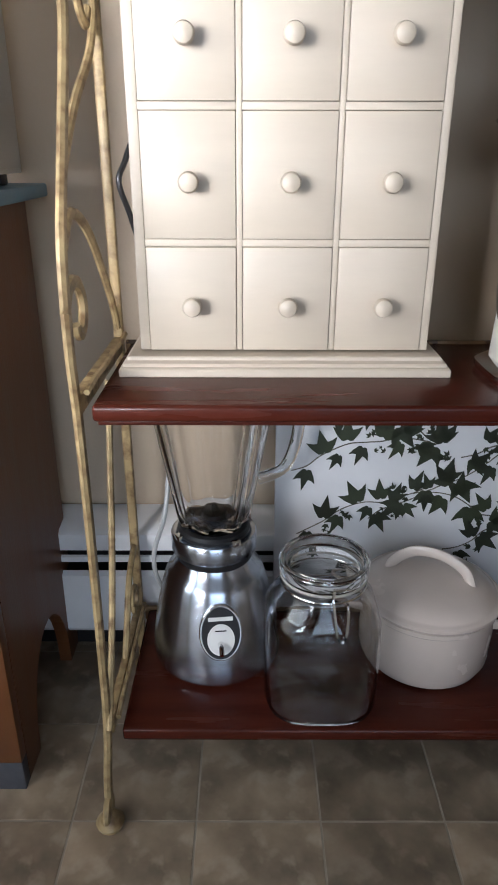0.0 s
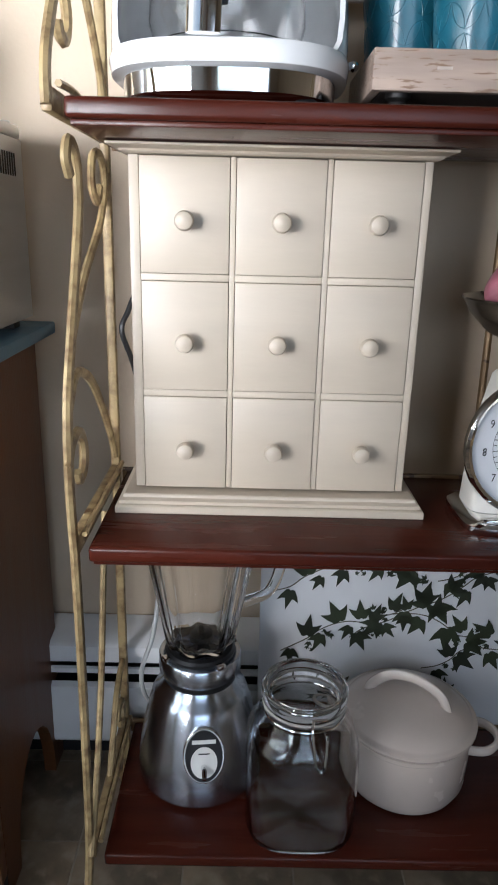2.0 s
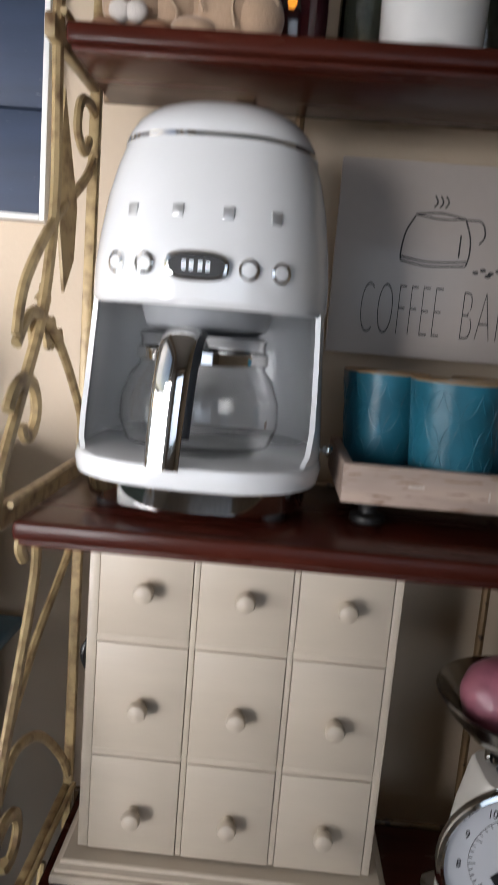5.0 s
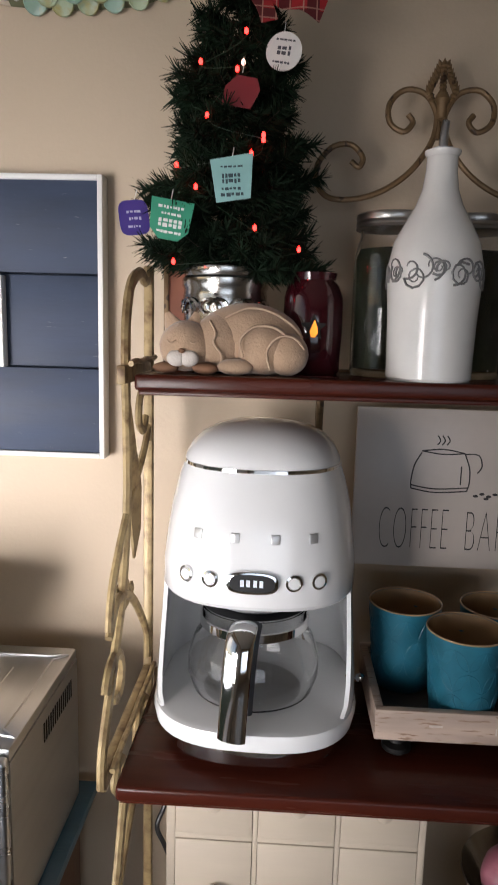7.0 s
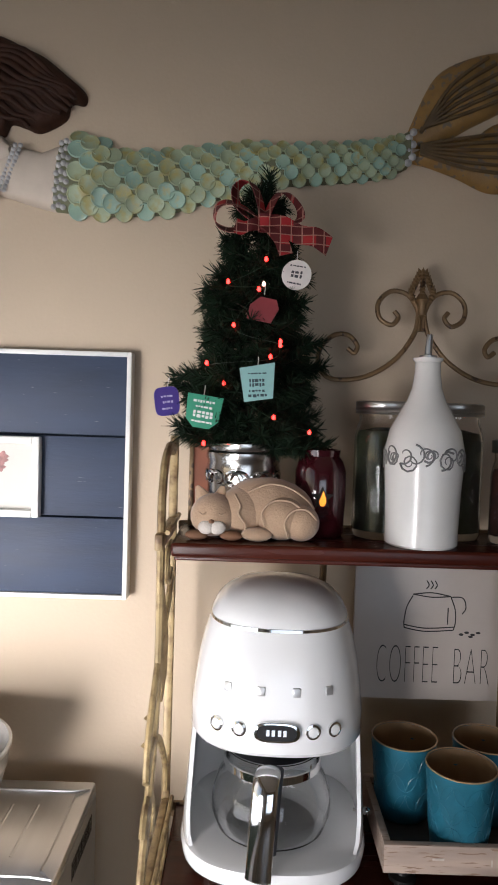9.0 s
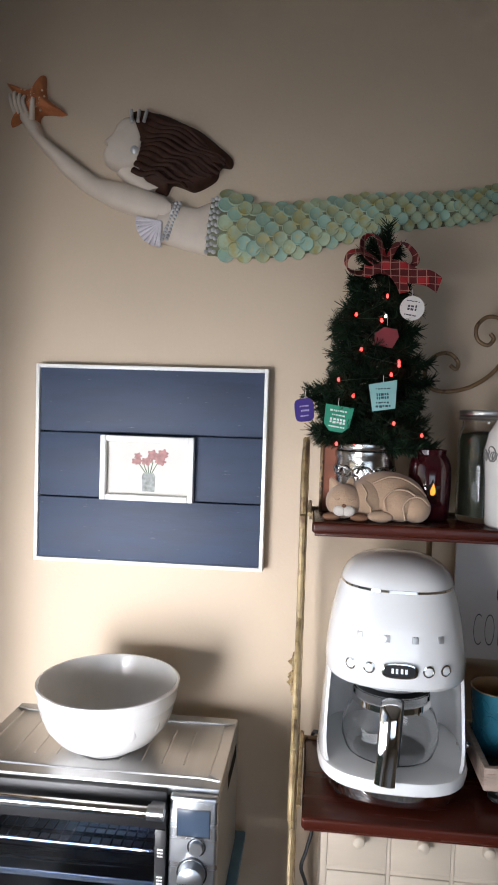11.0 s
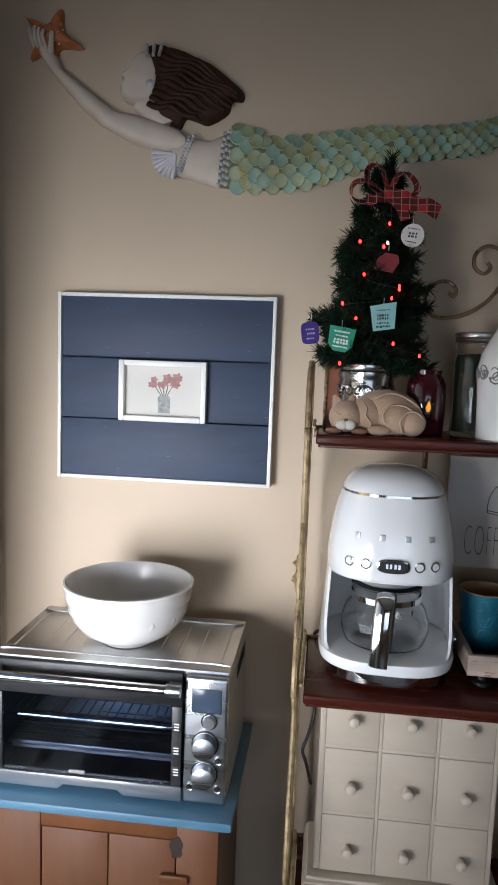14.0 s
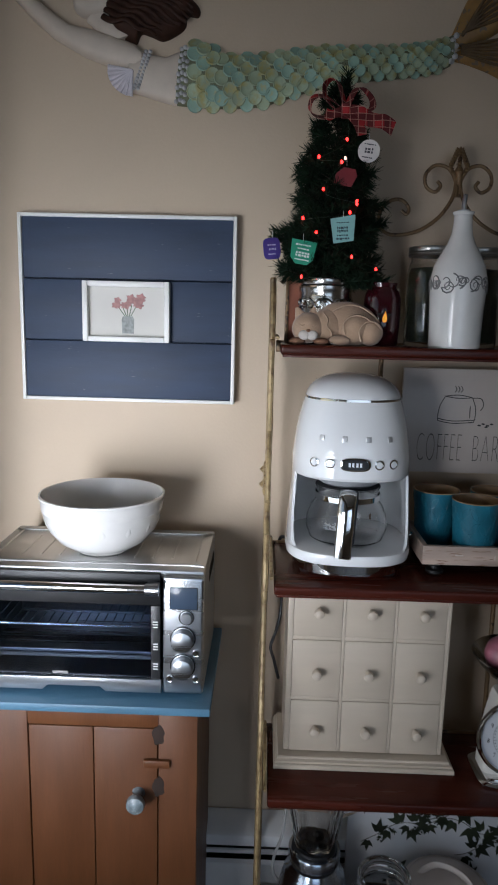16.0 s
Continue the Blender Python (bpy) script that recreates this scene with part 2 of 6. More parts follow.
# ---- the room ----
def pierced(name, axis, at, thick, lo, hi, holes, mat, label):
    """A wall with openings; axis: the one it stands across; holes: (lo, hi, z0, z1)."""
    bm = bmesh.new()
    def slab(a0, a1, z0, z1):
        if a1 - a0 > 1e-4 and z1 - z0 > 1e-4:
            if axis == "x":
                box(min(at, at + thick), max(at, at + thick), a0, a1, z0, z1, bm=bm)
            else:
                box(a0, a1, min(at, at + thick), max(at, at + thick), z0, z1, bm=bm)
    edge = lo
    for a0, a1, z0, z1 in holes:
        slab(edge, a0, 0, CEIL)
        slab(a0, a1, 0, z0)
        slab(a0, a1, z1, CEIL)
        edge = a1
    slab(edge, hi, 0, CEIL)
    return tagged(part(name, bm, mat, smooth=False), label, "wall", kind="structure")


W1, W2 = (-0.85, 0.62, 0.30, 1.95), (-0.25, 1.75, 0.40, 1.90)
pierced("wall_north", "y", NORTH, 0.12, WEST - 0.2, EAST + 0.12, [], WALL, "tan painted plaster wall behind the rack")
pierced("wall_west", "x", WEST, -0.2, SOUTH, NORTH, [W1], WALL, "tan painted side wall with a window")
pierced("wall_south", "y", SOUTH, -0.12, WEST - 0.2, EAST + 0.12, [W2], WALL, "unseen tan painted wall with an added window")
pierced("wall_east", "x", EAST, 0.12, SOUTH, NORTH, [], WALL, "plain tan painted wall")
tagged(part("ceiling", box(WEST - 0.2, EAST + 0.12, SOUTH - 0.12, NORTH + 0.12, CEIL, CEIL + 0.1), CEILING, smooth=False), "off-white painted ceiling", "ceiling", kind="structure")
floor = tagged(part("floor", box(WEST - 0.2, EAST + 0.12, SOUTH - 0.12, NORTH + 0.12, -0.1, -0.0008), GROUT, smooth=False), "grey-brown slate-look tiled kitchen floor", "floor", kind="structure")
tagged(part("ground", box(-60, 60, -60, 60, -0.35, -0.3), material("grass ground", (0.06, 0.09, 0.03), 0.9, var=0.3, scale=0.5), smooth=False), "green grass ground outside", "ground", kind="structure")


def window(name, axis, at, thick, hole, label, wide=0.1):
    """Casing, sash, sill and two panes in an opening."""
    a0, a1, z0, z1 = hole
    inner = 1 if thick < 0 else -1
    def b(p0, p1, d0, d1, q0, q1, bm=None, bevel=0.003):
        d0, d1 = sorted((at + d0 * inner, at + d1 * inner))
        return box(d0, d1, p0, p1, q0, q1, bevel, bm=bm) if axis == "x" else box(p0, p1, d0, d1, q0, q1, bevel, bm=bm)
    w = thing(name, (0, 0, 0), label, "window", kind="structure")
    c = bmesh.new()
    for p0, p1, q0, q1 in ((a0 - 0.1, a0, z0, z1), (a1, a1 + wide, z0, z1), (a0 - 0.1, a1 + wide, z1, z1 + 0.08)):
        b(p0, p1, 0.001, 0.016, q0, q1, c)
    part("casing", c, WHITE_TRIM, w)
    part("window_sill", b(a0 - 0.09, a1 + 0.09, -0.12, 0.04, z0 - 0.03, z0 + 0.002), WHITE_TRIM, w)
    mid = (z0 + z1) / 2
    for q0, q1, d in ((z0 + 0.003, mid + 0.015, -0.10), (mid - 0.015, z1 - 0.001, -0.13)):
        f = bmesh.new()
        for p0, p1, r0, r1 in ((a0 + 0.001, a0 + 0.035, q0, q1), (a1 - 0.035, a1 - 0.001, q0, q1), (a0 + 0.035, a1 - 0.035, q0, q0 + 0.03), (a0 + 0.035, a1 - 0.035, q1 - 0.03, q1)):
            b(p0, p1, d, d + 0.028, r0, r1, f)
        sash = part("window_frame", f, WHITE_TRIM, w)
        g = part("pane", b(a0 + 0.03, a1 - 0.03, d + 0.012, d + 0.016, q0 + 0.025, q1 - 0.025, bevel=0), PANE, sash)
        g.visible_shadow = False
    return w


window("window_1", "x", WEST, -0.2, W1, "unseen white sash window added for fill light in side wall", 0.262)
# unseen window, added to hold the fill lamp
window("added_window", "y", SOUTH, -0.12, W2, "unseen white sash window added for fill light")


def heater():
    """Baseboard heater: cover, louvre and front panel along the wall."""
    h = thing("baseboard_heater", (0.6, 0.96, 0), "white enamelled baseboard heater with black slots", "heater")
    x0, x1 = -1.06, 1.9
    prof = [(0.036, 0.236), (-0.028, 0.228), (-0.034, 0.222), (-0.034, 0.196), (-0.031, 0.196), (-0.031, 0.217), (0.036, 0.228)]
    def run(points):
        return rings([[(x, y, z) for y, z in points] for x in (x0, x1)])
    part("cover", run(prof), HEATER, h)
    part("louvre", run([(-0.030, 0.186), (-0.034, 0.184), (-0.034, 0.176), (-0.028, 0.175)]), HEATER, h)
    part("front_panel", run([(-0.032, 0.160), (-0.040, 0.155), (-0.042, 0.06), (-0.036, 0.052), (-0.030, 0.055), (-0.030, 0.158)]), HEATER, h)
    part("back_plate", box(x0, x1, 0.028, 0.036, 0.02, 0.227), BLACK, h)
    part("fin_tube", box(x0, x1, -0.02, 0.024, 0.09, 0.15), BLACK, h)
    for x in (x0, x1 - 0.004):
        part("end_cap", box(x, x + 0.004, -0.04, 0.036, 0.0, 0.24, 0.001), HEATER, h)
    part("foot", box(x0, x1, 0.0, 0.03, 0.0, 0.05), BLACK, h)


heater()


# ---- baker's rack ----
MID, SIDE = 0.531, 0.346
SHELVES = ((0.112, 0.668), (0.518, 0.668), (0.932, 0.662), (1.338, 0.752))


def rack():
    r = thing("bakers_rack", (MID, 0, 0), "antiqued cream metal baker's rack with four mahogany shelves", "rack")
    for z, y in SHELVES:
        bm = box(-SIDE + 0.015, SIDE - 0.015, y, 0.898, z - 0.017, z, 0.004, 3)
        box(-SIDE + 0.019, SIDE - 0.019, y + 0.006, 0.894, z - 0.022, z - 0.0172, 0.001, bm=bm)
        part("shelf", bm, MAHOGANY, r, "glossy reddish-brown mahogany shelf")
        part("back_rail", box(-SIDE + 0.009, SIDE - 0.009, 0.8985, 0.9045, z - 0.02, z + 0.003, 0.002), CREST_METAL, r)
        for x in (-0.186, 0.186):
            part("under_brace", box(x - 0.009, x + 0.009, y + 0.11, 0.897, z - 0.027, z - 0.0225, 0.001), RACK_METAL, r)
    for s in (-1, 1):
        x = s * SIDE
        part("rear_post", box(x - 0.006, x + 0.006, 0.900, 0.912, 0.0, 1.46, 0.003), RACK_METAL, r)
        part("inner_post", tube([(s * 0.135, 0.909, 0.49), (s * 0.133, 0.910, 0.75), (s * 0.130, 0.909, 1.33)], 0.005, 8), CREST_METAL, r)
        def bar(name, pts, rad, ry=None, taper=None, dx=0.0, per=7):
            part(name, tube(smoothline([(x + dx, y, z) for y, z in pts], per), rad, 8, ry, taper), RACK_METAL, r)
        # front legs: a foot scroll, the long leg, and bows that lean back from shelf to shelf
        bar("front_leg", [(0.633, 0.012), (0.640, 0.06), (0.664, 0.13), (0.672, 0.25), (0.676, 0.40), (0.675, 0.51)], 0.0052, 0.0065)
        bar("front_bow", [(0.675, 0.51), (0.670, 0.58), (0.679, 0.66), (0.707, 0.725), (0.750, 0.815), (0.765, 0.86), (0.758, 0.895), (0.735, 0.905), (0.722, 0.89), (0.733, 0.875)], 0.0052, 0.0065)
        bar("front_bow", [(0.668, 0.925), (0.675, 0.965), (0.718, 1.03), (0.762, 1.10), (0.785, 1.19), (0.785, 1.26), (0.780, 1.335)], 0.0052, 0.0065)
        bar("side_scroll", [(0.780, 1.335), (0.783, 1.39), (0.805, 1.43), (0.85, 1.447), (0.885, 1.44), (0.905, 1.455)], 0.0055, 0.007)
        part("foot", lathe([(0.0, 0.0), (0.015, 0.0), (0.017, 0.006), (0.012, 0.014), (0.006, 0.024), (0.0, 0.026)], 16, (x, 0.632, 0)), RACK_METAL, r)
        part("foot", lathe([(0.0, 0.0), (0.013, 0.0), (0.014, 0.006), (0.0, 0.012)], 14, (x, 0.906, 0)), RACK_METAL, r)
        part("foot_scroll", tube([(x, y, z) for _, y, z in spiral((0.634, 0.026), 0.016, 0.006, 200, -220, 22, "yz")], 0.0045, 7, 0.006), RACK_METAL, r)
        bar("thin_rod", [(0.803, 0.50), (0.786, 0.44), (0.742, 0.294), (0.688, 0.178), (0.655, 0.125)], 0.004, dx=s * -0.004)
        # side rails at every shelf with a wavy rod inside
        for z, y in SHELVES:
            part("side_rail", box(x - 0.005, x + 0.005, y + 0.006, 0.898, z - 0.012, z + 0.008, 0.002), RACK_METAL, r)
            n = 5
            wave = [(x - s * 0.010, y + 0.01 + (0.885 - y) * i / n, z + 0.010 + (0.002 if i % 2 else 0.0)) for i in range(n + 1)]
            part("wavy_rod", tube(smoothline(wave, 5), 0.0033, 6), RACK_METAL, r)
        # arches, diagonals and scrolls of each tier
        for z0, z1, yf, yb, back in ((0.518, 0.91, 0.672, 0.755, 0.9), (0.932, 1.315, 0.69, 0.79, 0.9)):
            h = z1 - z0
            bar("arch", [(yf + 0.012, z0 + 0.36 * h), (yf + 0.05, z0 + 0.43 * h), (yf + 0.12, z0 + 0.36 * h), (yf + 0.20, z0 + 0.16 * h), (back, z0 + 0.05 * h)], 0.0045, 0.0055)
            bar("diagonal", [(yf + 0.012, z0 + 0.38 * h), (yf + 0.03, z0 + 0.50 * h), (yf + 0.10, z0 + 0.66 * h), (yf + 0.19, z0 + 0.80 * h), (yf + 0.225, z0 + 0.92 * h),
                             (yf + 0.205, z0 + 0.985 * h), (yf + 0.165, z0 + 0.975 * h), (yf + 0.155, z0 + 0.90 * h), (yf + 0.18, z0 + 0.86 * h), (yf + 0.195, z0 + 0.90 * h)], 0.0045, 0.0055)
            part("inner_scroll", tube([(x, y, z) for _, y, z in spiral((yf + 0.038, z0 + 0.19 * h), 0.042, 0.010, 165, -150, 22, "yz")], 0.005, 7, 0.007), RACK_METAL, r)
        bar("arch", [(0.9, 0.22), (0.85, 0.20), (0.81, 0.15), (0.78, 0.112)], 0.0045)
        part("inner_scroll", tube([(x, y, z) for _, y, z in spiral((0.87, 0.145), 0.026, 0.008, 160, -180, 18, "yz")], 0.0045, 7, 0.006), RACK_METAL, r)
        # rosettes and a leaf on the third tier
        for dy, dz, k in ((0.762, 1.085, 1.0), (0.800, 1.078, 0.9), (0.782, 1.110, 0.8), (0.828, 1.072, 0.6)):
            bm = bmesh.new()
            for i in range(6):
                a = math.tau * i / 6
                p = lathe([(0, -0.004), (0.008, -0.002), (0.009, 0.002), (0.0, 0.005)], 8)
                merge(bm, p, Matrix.Translation((x - s * -0.006, dy + k * 0.011 * math.cos(a), dz + k * 0.011 * math.sin(a))) @ Matrix.Diagonal((k, k, k, 1)) @ Matrix.Rotation(radians(90), 4, "Y"))
            merge(bm, lathe([(0, -0.006), (0.006, 0), (0, 0.006)], 8), Matrix.Translation((x + s * 0.010, dy, dz)))
            tagged(part("rosette", bm, RACK_METAL, r), kind="stuff")
        leaf = [(0.812, 1.118), (0.828, 1.15), (0.832, 1.2), (0.818, 1.25), (0.806, 1.3), (0.80, 1.24), (0.798, 1.17)]
        bm = bmesh.new()
        lo = [bm.verts.new((x + 0.004 * math.sin(i), y, z)) for i, (y, z) in enumerate(leaf)]
        hi = [bm.verts.new((v.co.x + 0.003, v.co.y, v.co.z)) for v in lo]
        bm.faces.new(lo)
        bm.faces.new(hi[::-1])
        for i in range(len(lo)):
            bm.faces.new((lo[i], lo[i - 1], hi[i - 1], hi[i]))
        part("metal_leaf", bm, RACK_METAL, r)
        # crest
        def crest(name, pts, rad=0.0036, per=6):
            part(name, tube(smoothline([(s * a * 0.985 + 0.003, 0.908 + max(z - 1.33, 0) * 0.12, 1.46 + (z - 1.46) * 0.97) for a, z in pts], per), rad, 8), CREST_METAL, r)
        crest("crest_bar", [(0.108, 1.597), (0.098, 1.590), (0.094, 1.602), (0.108, 1.617), (0.130, 1.615), (0.148, 1.595), (0.150, 1.570), (0.135, 1.552), (0.105, 1.550), (0.07, 1.560), (0.035, 1.585), (0.010, 1.622), (0.004, 1.655)])
        crest("crest_scroll", [(0.003, 1.625), (0.005, 1.655), (0.020, 1.680), (0.045, 1.685), (0.063, 1.668), (0.062, 1.645), (0.045, 1.634), (0.034, 1.645), (0.040, 1.655)])
        crest("crest_arc", [(0.338, 1.45), (0.29, 1.50), (0.24, 1.515), (0.18, 1.50), (0.15, 1.46), (0.135, 1.40), (0.132, 1.325)], 0.0036)
    bm = lathe([(0.0, 0.0), (0.007, 0.004), (0.006, 0.02), (0.010, 0.026), (0.006, 0.034), (0.0, 0.036)], 12, (0.003, 0.946, 1.640))
    for i in range(9):
        z, w = 1.666 + 0.0048 * i, 0.016 * (1 - abs(i - 2) / 7.5)
        for k in (-1, 0, 1):
            merge(bm, lathe([(0, -0.006), (0.005, 0), (0, 0.009)], 7), Matrix.Translation((k * w + 0.003, 0.948 - 0.002 * (k == 0), z)) @ Matrix.Rotation(k * radians(25), 4, "Y"))
    tagged(part("finial", bm, CREST_METAL, r, "bronze pine-cone finial"), kind="stuff")


rack()


# ---- cream chest of nine drawers ----
def chest():
    x0 = 0.387
    c = thing("drawer_chest", (x0, 0, 0.5181), "cream painted wooden chest of nine small drawers", "drawers")
    f, back, w = 0.787, 0.918, 0.1555
    cols = ((-0.1445, -0.0515), (-0.0445, 0.0475), (0.0545, 0.1465))
    rows = ((0.022, 0.130), (0.1385, 0.2565), (0.265, 0.3805))
    xs = [-w] + [v for p in cols for v in (p[0] - 0.0006, p[1] + 0.0006)] + [w]
    for i in range(0, 8, 2):
        part("stile", box(xs[i], xs[i + 1], f, f + 0.02, 0.022, 0.3815, 0.0008), CREAM, c)
    zs = [v for p in rows for v in (p[0] - 0.0006, p[1] + 0.0006)]
    for z_lo, z_hi in ((zs[1], zs[2]), (zs[3], zs[4])):
        for a, b in ((1, 2), (3, 4), (5, 6)):
            part("rail", box(xs[a], xs[b], f + 0.0003, f + 0.02, z_lo, z_hi, 0.0006), CREAM, c)
    for s in (-1, 1):
        part("side_panel", box(*sorted((s * w, s * (w - 0.009))), f + 0.02, back, 0.02, 0.381), CREAM, c)
    part("back_panel", box(-w + 0.009, w - 0.009, back - 0.006, back, 0.02, 0.381), CREAM, c)
    # solid block; its near-black colour stands in for shade behind the drawers
    part("inside", box(-w + 0.0092, w - 0.0092, f + 0.0205, back - 0.007, 0.021, 0.380), GAP_SHADE, c, "near-black filler block painting the shade behind drawer gaps")
    def moulding(name, steps):
        loops = [[(-w - e, f - e * 1.55, z), (w + e, f - e * 1.55, z), (w + e, back, z), (-w - e, back, z)] for e, z in steps]
        part(name, rings(loops), CREAM, c, angle=20)
    moulding("plinth", ((0.0195, 0.0), (0.0200, 0.001), (0.0200, 0.008), (0.0188, 0.0095), (0.0165, 0.0098), (0.0165, 0.0135), (0.0125, 0.0155), (0.0120, 0.0185), (0.0108, 0.0195)))
    moulding("cornice", ((0.004, 0.3818), (0.007, 0.3835), (0.008, 0.3855), (0.014, 0.3872), (0.0175, 0.3880), (0.0180, 0.3900), (0.0175, 0.3905)))
    for a, b in cols:
        for z0, z1 in rows:
            d = part("drawer", box(a, b, f - 0.0012, f + 0.019, z0, z1, 0.0008), CREAM, c)
            k = lathe([(0.0, 0.0), (0.0065, 0.0), (0.0055, 0.006), (0.0075, 0.009), (0.0115, 0.013), (0.0125, 0.018), (0.0105, 0.0235), (0.005, 0.0262), (0.0, 0.0265)], 20)
            part("knob", k, CREAM, d, at=pose((a + b) / 2 + 0.001, f - 0.0012, z0 + 0.052 + (z1 - z0 - 0.113) * 0.5, 90) @ Matrix.Diagonal((0.82, 0.82, 0.9, 1)))


chest()


# ---- coffee maker ----
def coffee_maker():
    c = thing("coffee_maker", (0.335, 0.805, 0.9321), "glossy white retro drip coffee maker with chrome trim", "coffee maker", rz=-2)
    bm = rings([superring(0, -0.004, z, hx, hy, 2.7) for z, hx, hy in ((0.009, 0.099, 0.106), (0.011, 0.102, 0.110), (0.029, 0.103, 0.111), (0.0298, 0.1, 0.107))])
    part("base_ring", bm, CHROME, c, "polished chrome base band")
    for x, y in ((-0.075, -0.065), (0.075, -0.065), (-0.07, 0.07), (0.07, 0.07)):
        part("foot", lathe([(0.010, 0), (0.011, 0.003), (0.010, 0.0125)], 14, (x, y, 0)), BLACK, c)
    bm = rings([superring(0, -0.004, z, hx, hy, 2.8) for z, hx, hy in ((0.030, 0.104, 0.110), (0.032, 0.113, 0.118), (0.044, 0.115, 0.120), (0.050, 0.113, 0.118), (0.052, 0.107, 0.112))])
    part("drip_tray_base", bm, ENAMEL, c)
    # shell: two wings joined behind the jug
    loops = []
    for z, front, hx, hy in ((0.051, -0.080, 0.113, 0.113), (0.06, -0.072, 0.113, 0.113), (0.08, -0.064, 0.112, 0.112), (0.105, -0.058, 0.110, 0.110), (0.135, -0.054, 0.108, 0.108), (0.165, -0.052, 0.106, 0.107), (0.182, -0.052, 0.105, 0.106)):
        lip = math.asin((-front / hy) ** (1 / 0.7))
        outer = []
        for i in range(45):
            a = -lip + (math.pi + 2 * lip) * i / 44
            cs, sn = math.cos(a), math.sin(a)
            outer.append((hx * math.copysign(abs(cs) ** 0.6, cs), hy * math.copysign(abs(sn) ** 0.7, sn)))
        inner = [(x * 0.955, y * 0.955 if y > 0 else y) for x, y in outer]
        loops.append([(x, y, z) for x, y in outer] + [(x, y, z) for x, y in inner[::-1]])
    part("shell", rings(loops), ENAMEL, c)
    prof = ((0.178, 0.092, 0.094, -0.004), (0.179, 0.104, 0.107, -0.004), (0.184, 0.1065, 0.110, -0.005), (0.21, 0.106, 0.110, -0.005), (0.24, 0.1025, 0.107, -0.004), (0.27, 0.098, 0.102, -0.002),
            (0.295, 0.092, 0.096, 0.0), (0.313, 0.086, 0.090, 0.001))
    part("body", rings([superring(0, cy, z, hx, hy, 2.5) for z, hx, hy, cy in prof]), ENAMEL, c)
    part("trim_ring", rings([superring(0, 0.001, z, hx, hy, 2.5) for z, hx, hy in ((0.313, 0.080, 0.087), (0.3132, 0.0868, 0.0908), (0.3165, 0.0865, 0.0905), (0.3167, 0.08, 0.087))]), CHROME, c)
    dome = [(0.3168, 1.0), (0.322, 0.985), (0.332, 0.92), (0.342, 0.80), (0.350, 0.62), (0.355, 0.40), (0.357, 0.15), (0.3573, 0.01)]
    part("lid", rings([superring(0, 0.001, z, 0.0852 * k, 0.0892 * k, 2.5 - 0.4 * (1 - k)) for z, k in dome]), ENAMEL, c)
    part("brew_head", lathe([(0.0, 0.158), (0.046, 0.158), (0.055, 0.163), (0.060, 0.1785), (0, 0.1785)], 32, (-0.002, -0.025, 0)), material("grey plastic", (0.30, 0.31, 0.32), 0.35), c)
    # front of the body at a height: depth for a given x
    def face(x, z):
        for (z0, hx0, hy0, c0), (z1, hx1, hy1, c1) in zip(prof, prof[1:]):
            if z0 <= z <= z1:
                k = (z - z0) / (z1 - z0)
                hx, hy, cy = hx0 + (hx1 - hx0) * k, hy0 + (hy1 - hy0) * k, c0 + (c1 - c0) * k
        e = 1e-4
        def y(u):
            return cy - hy * (1 - abs(u / hx) ** 2.5) ** 0.4
        return y(x), math.degrees(math.atan2(y(x + e) - y(x - e), 2 * e))
    z = 0.210
    for x in (-0.067, -0.042, 0.040, 0.064):
        y, a = face(x, z)
        m = pose(x, y + 0.002, z, 0, 0, a) @ pose(0, 0, 0, 90)
        b = part("button", lathe([(0, 0), (0.0082, 0), (0.0085, 0.0035), (0.0065, 0.0042), (0.006, 0.0038), (0, 0.0038)], 20), CHROME, c, "round chrome-rimmed button", at=m)
        part("button_cap", lathe([(0, 0.0038), (0.0058, 0.0038), (0.0055, 0.0046), (0, 0.005)], 18), ENAMEL, b)
    y, a = face(0, z)
    d = part("display", rings([superring(0, 0, h, hx, hy, 3) for h, hx, hy in ((-0.002, 0.0255, 0.0115), (0.003, 0.0255, 0.0115), (0.0036, 0.0245, 0.0105))]), CHROME, c, at=pose(0, y + 0.0005, z, 90))
    part("display_glass", rings([superring(0, 0, h, 0.0222, 0.009, 3) for h in (0.0036, 0.0042)]), BLACK, d)
    lit = glow("display digits", (0.75, 0.8, 0.85), 0.35)
    for x in (-0.010, -0.004, 0.003, 0.009):
        part("display_bar", box(x - 0.0018, x + 0.0018, -0.0035, 0.0035, 0.0042, 0.0045), lit, d)
    z = 0.252
    for x in (-0.057, -0.019, 0.021, 0.058):
        y, a = face(x, z)
        part("badge_bar", box(-0.0045, 0.0045, -0.0012, 0.004, -0.005, 0.005, 0.0008), material("satin silver", (0.6, 0.6, 0.6), 0.3, metal=0.6, var=0.05), c, "raised silver badge bar", at=pose(x, y, z, -7, 0, a))
    # lever at the side
    bm = tube([(0.104, 0.005, 0.055), (0.118, 0.003, 0.055)], 0.0022, 8)
    merge(bm, lathe([(0, -0.006), (0.005, -0.003), (0.006, 0), (0.005, 0.003), (0, 0.006)], 14, (0.121, 0.003, 0.055)))
    part("side_knob", bm, CHROME, c)
    part("power_cord", tube(smoothline([(-0.06, 0.10, 0.03), (-0.10, 0.088, 0.012), (-0.125, 0.098, 0.002), (-0.118, 0.104, -0.08), (-0.118, 0.104, -0.16), (-0.128, 0.086, -0.20), (-0.136, 0.076, -0.225), (-0.128, 0.086, -0.26), (-0.118, 0.104, -0.31)], 7), 0.0033, 8), BLACK, c, "black power cord")
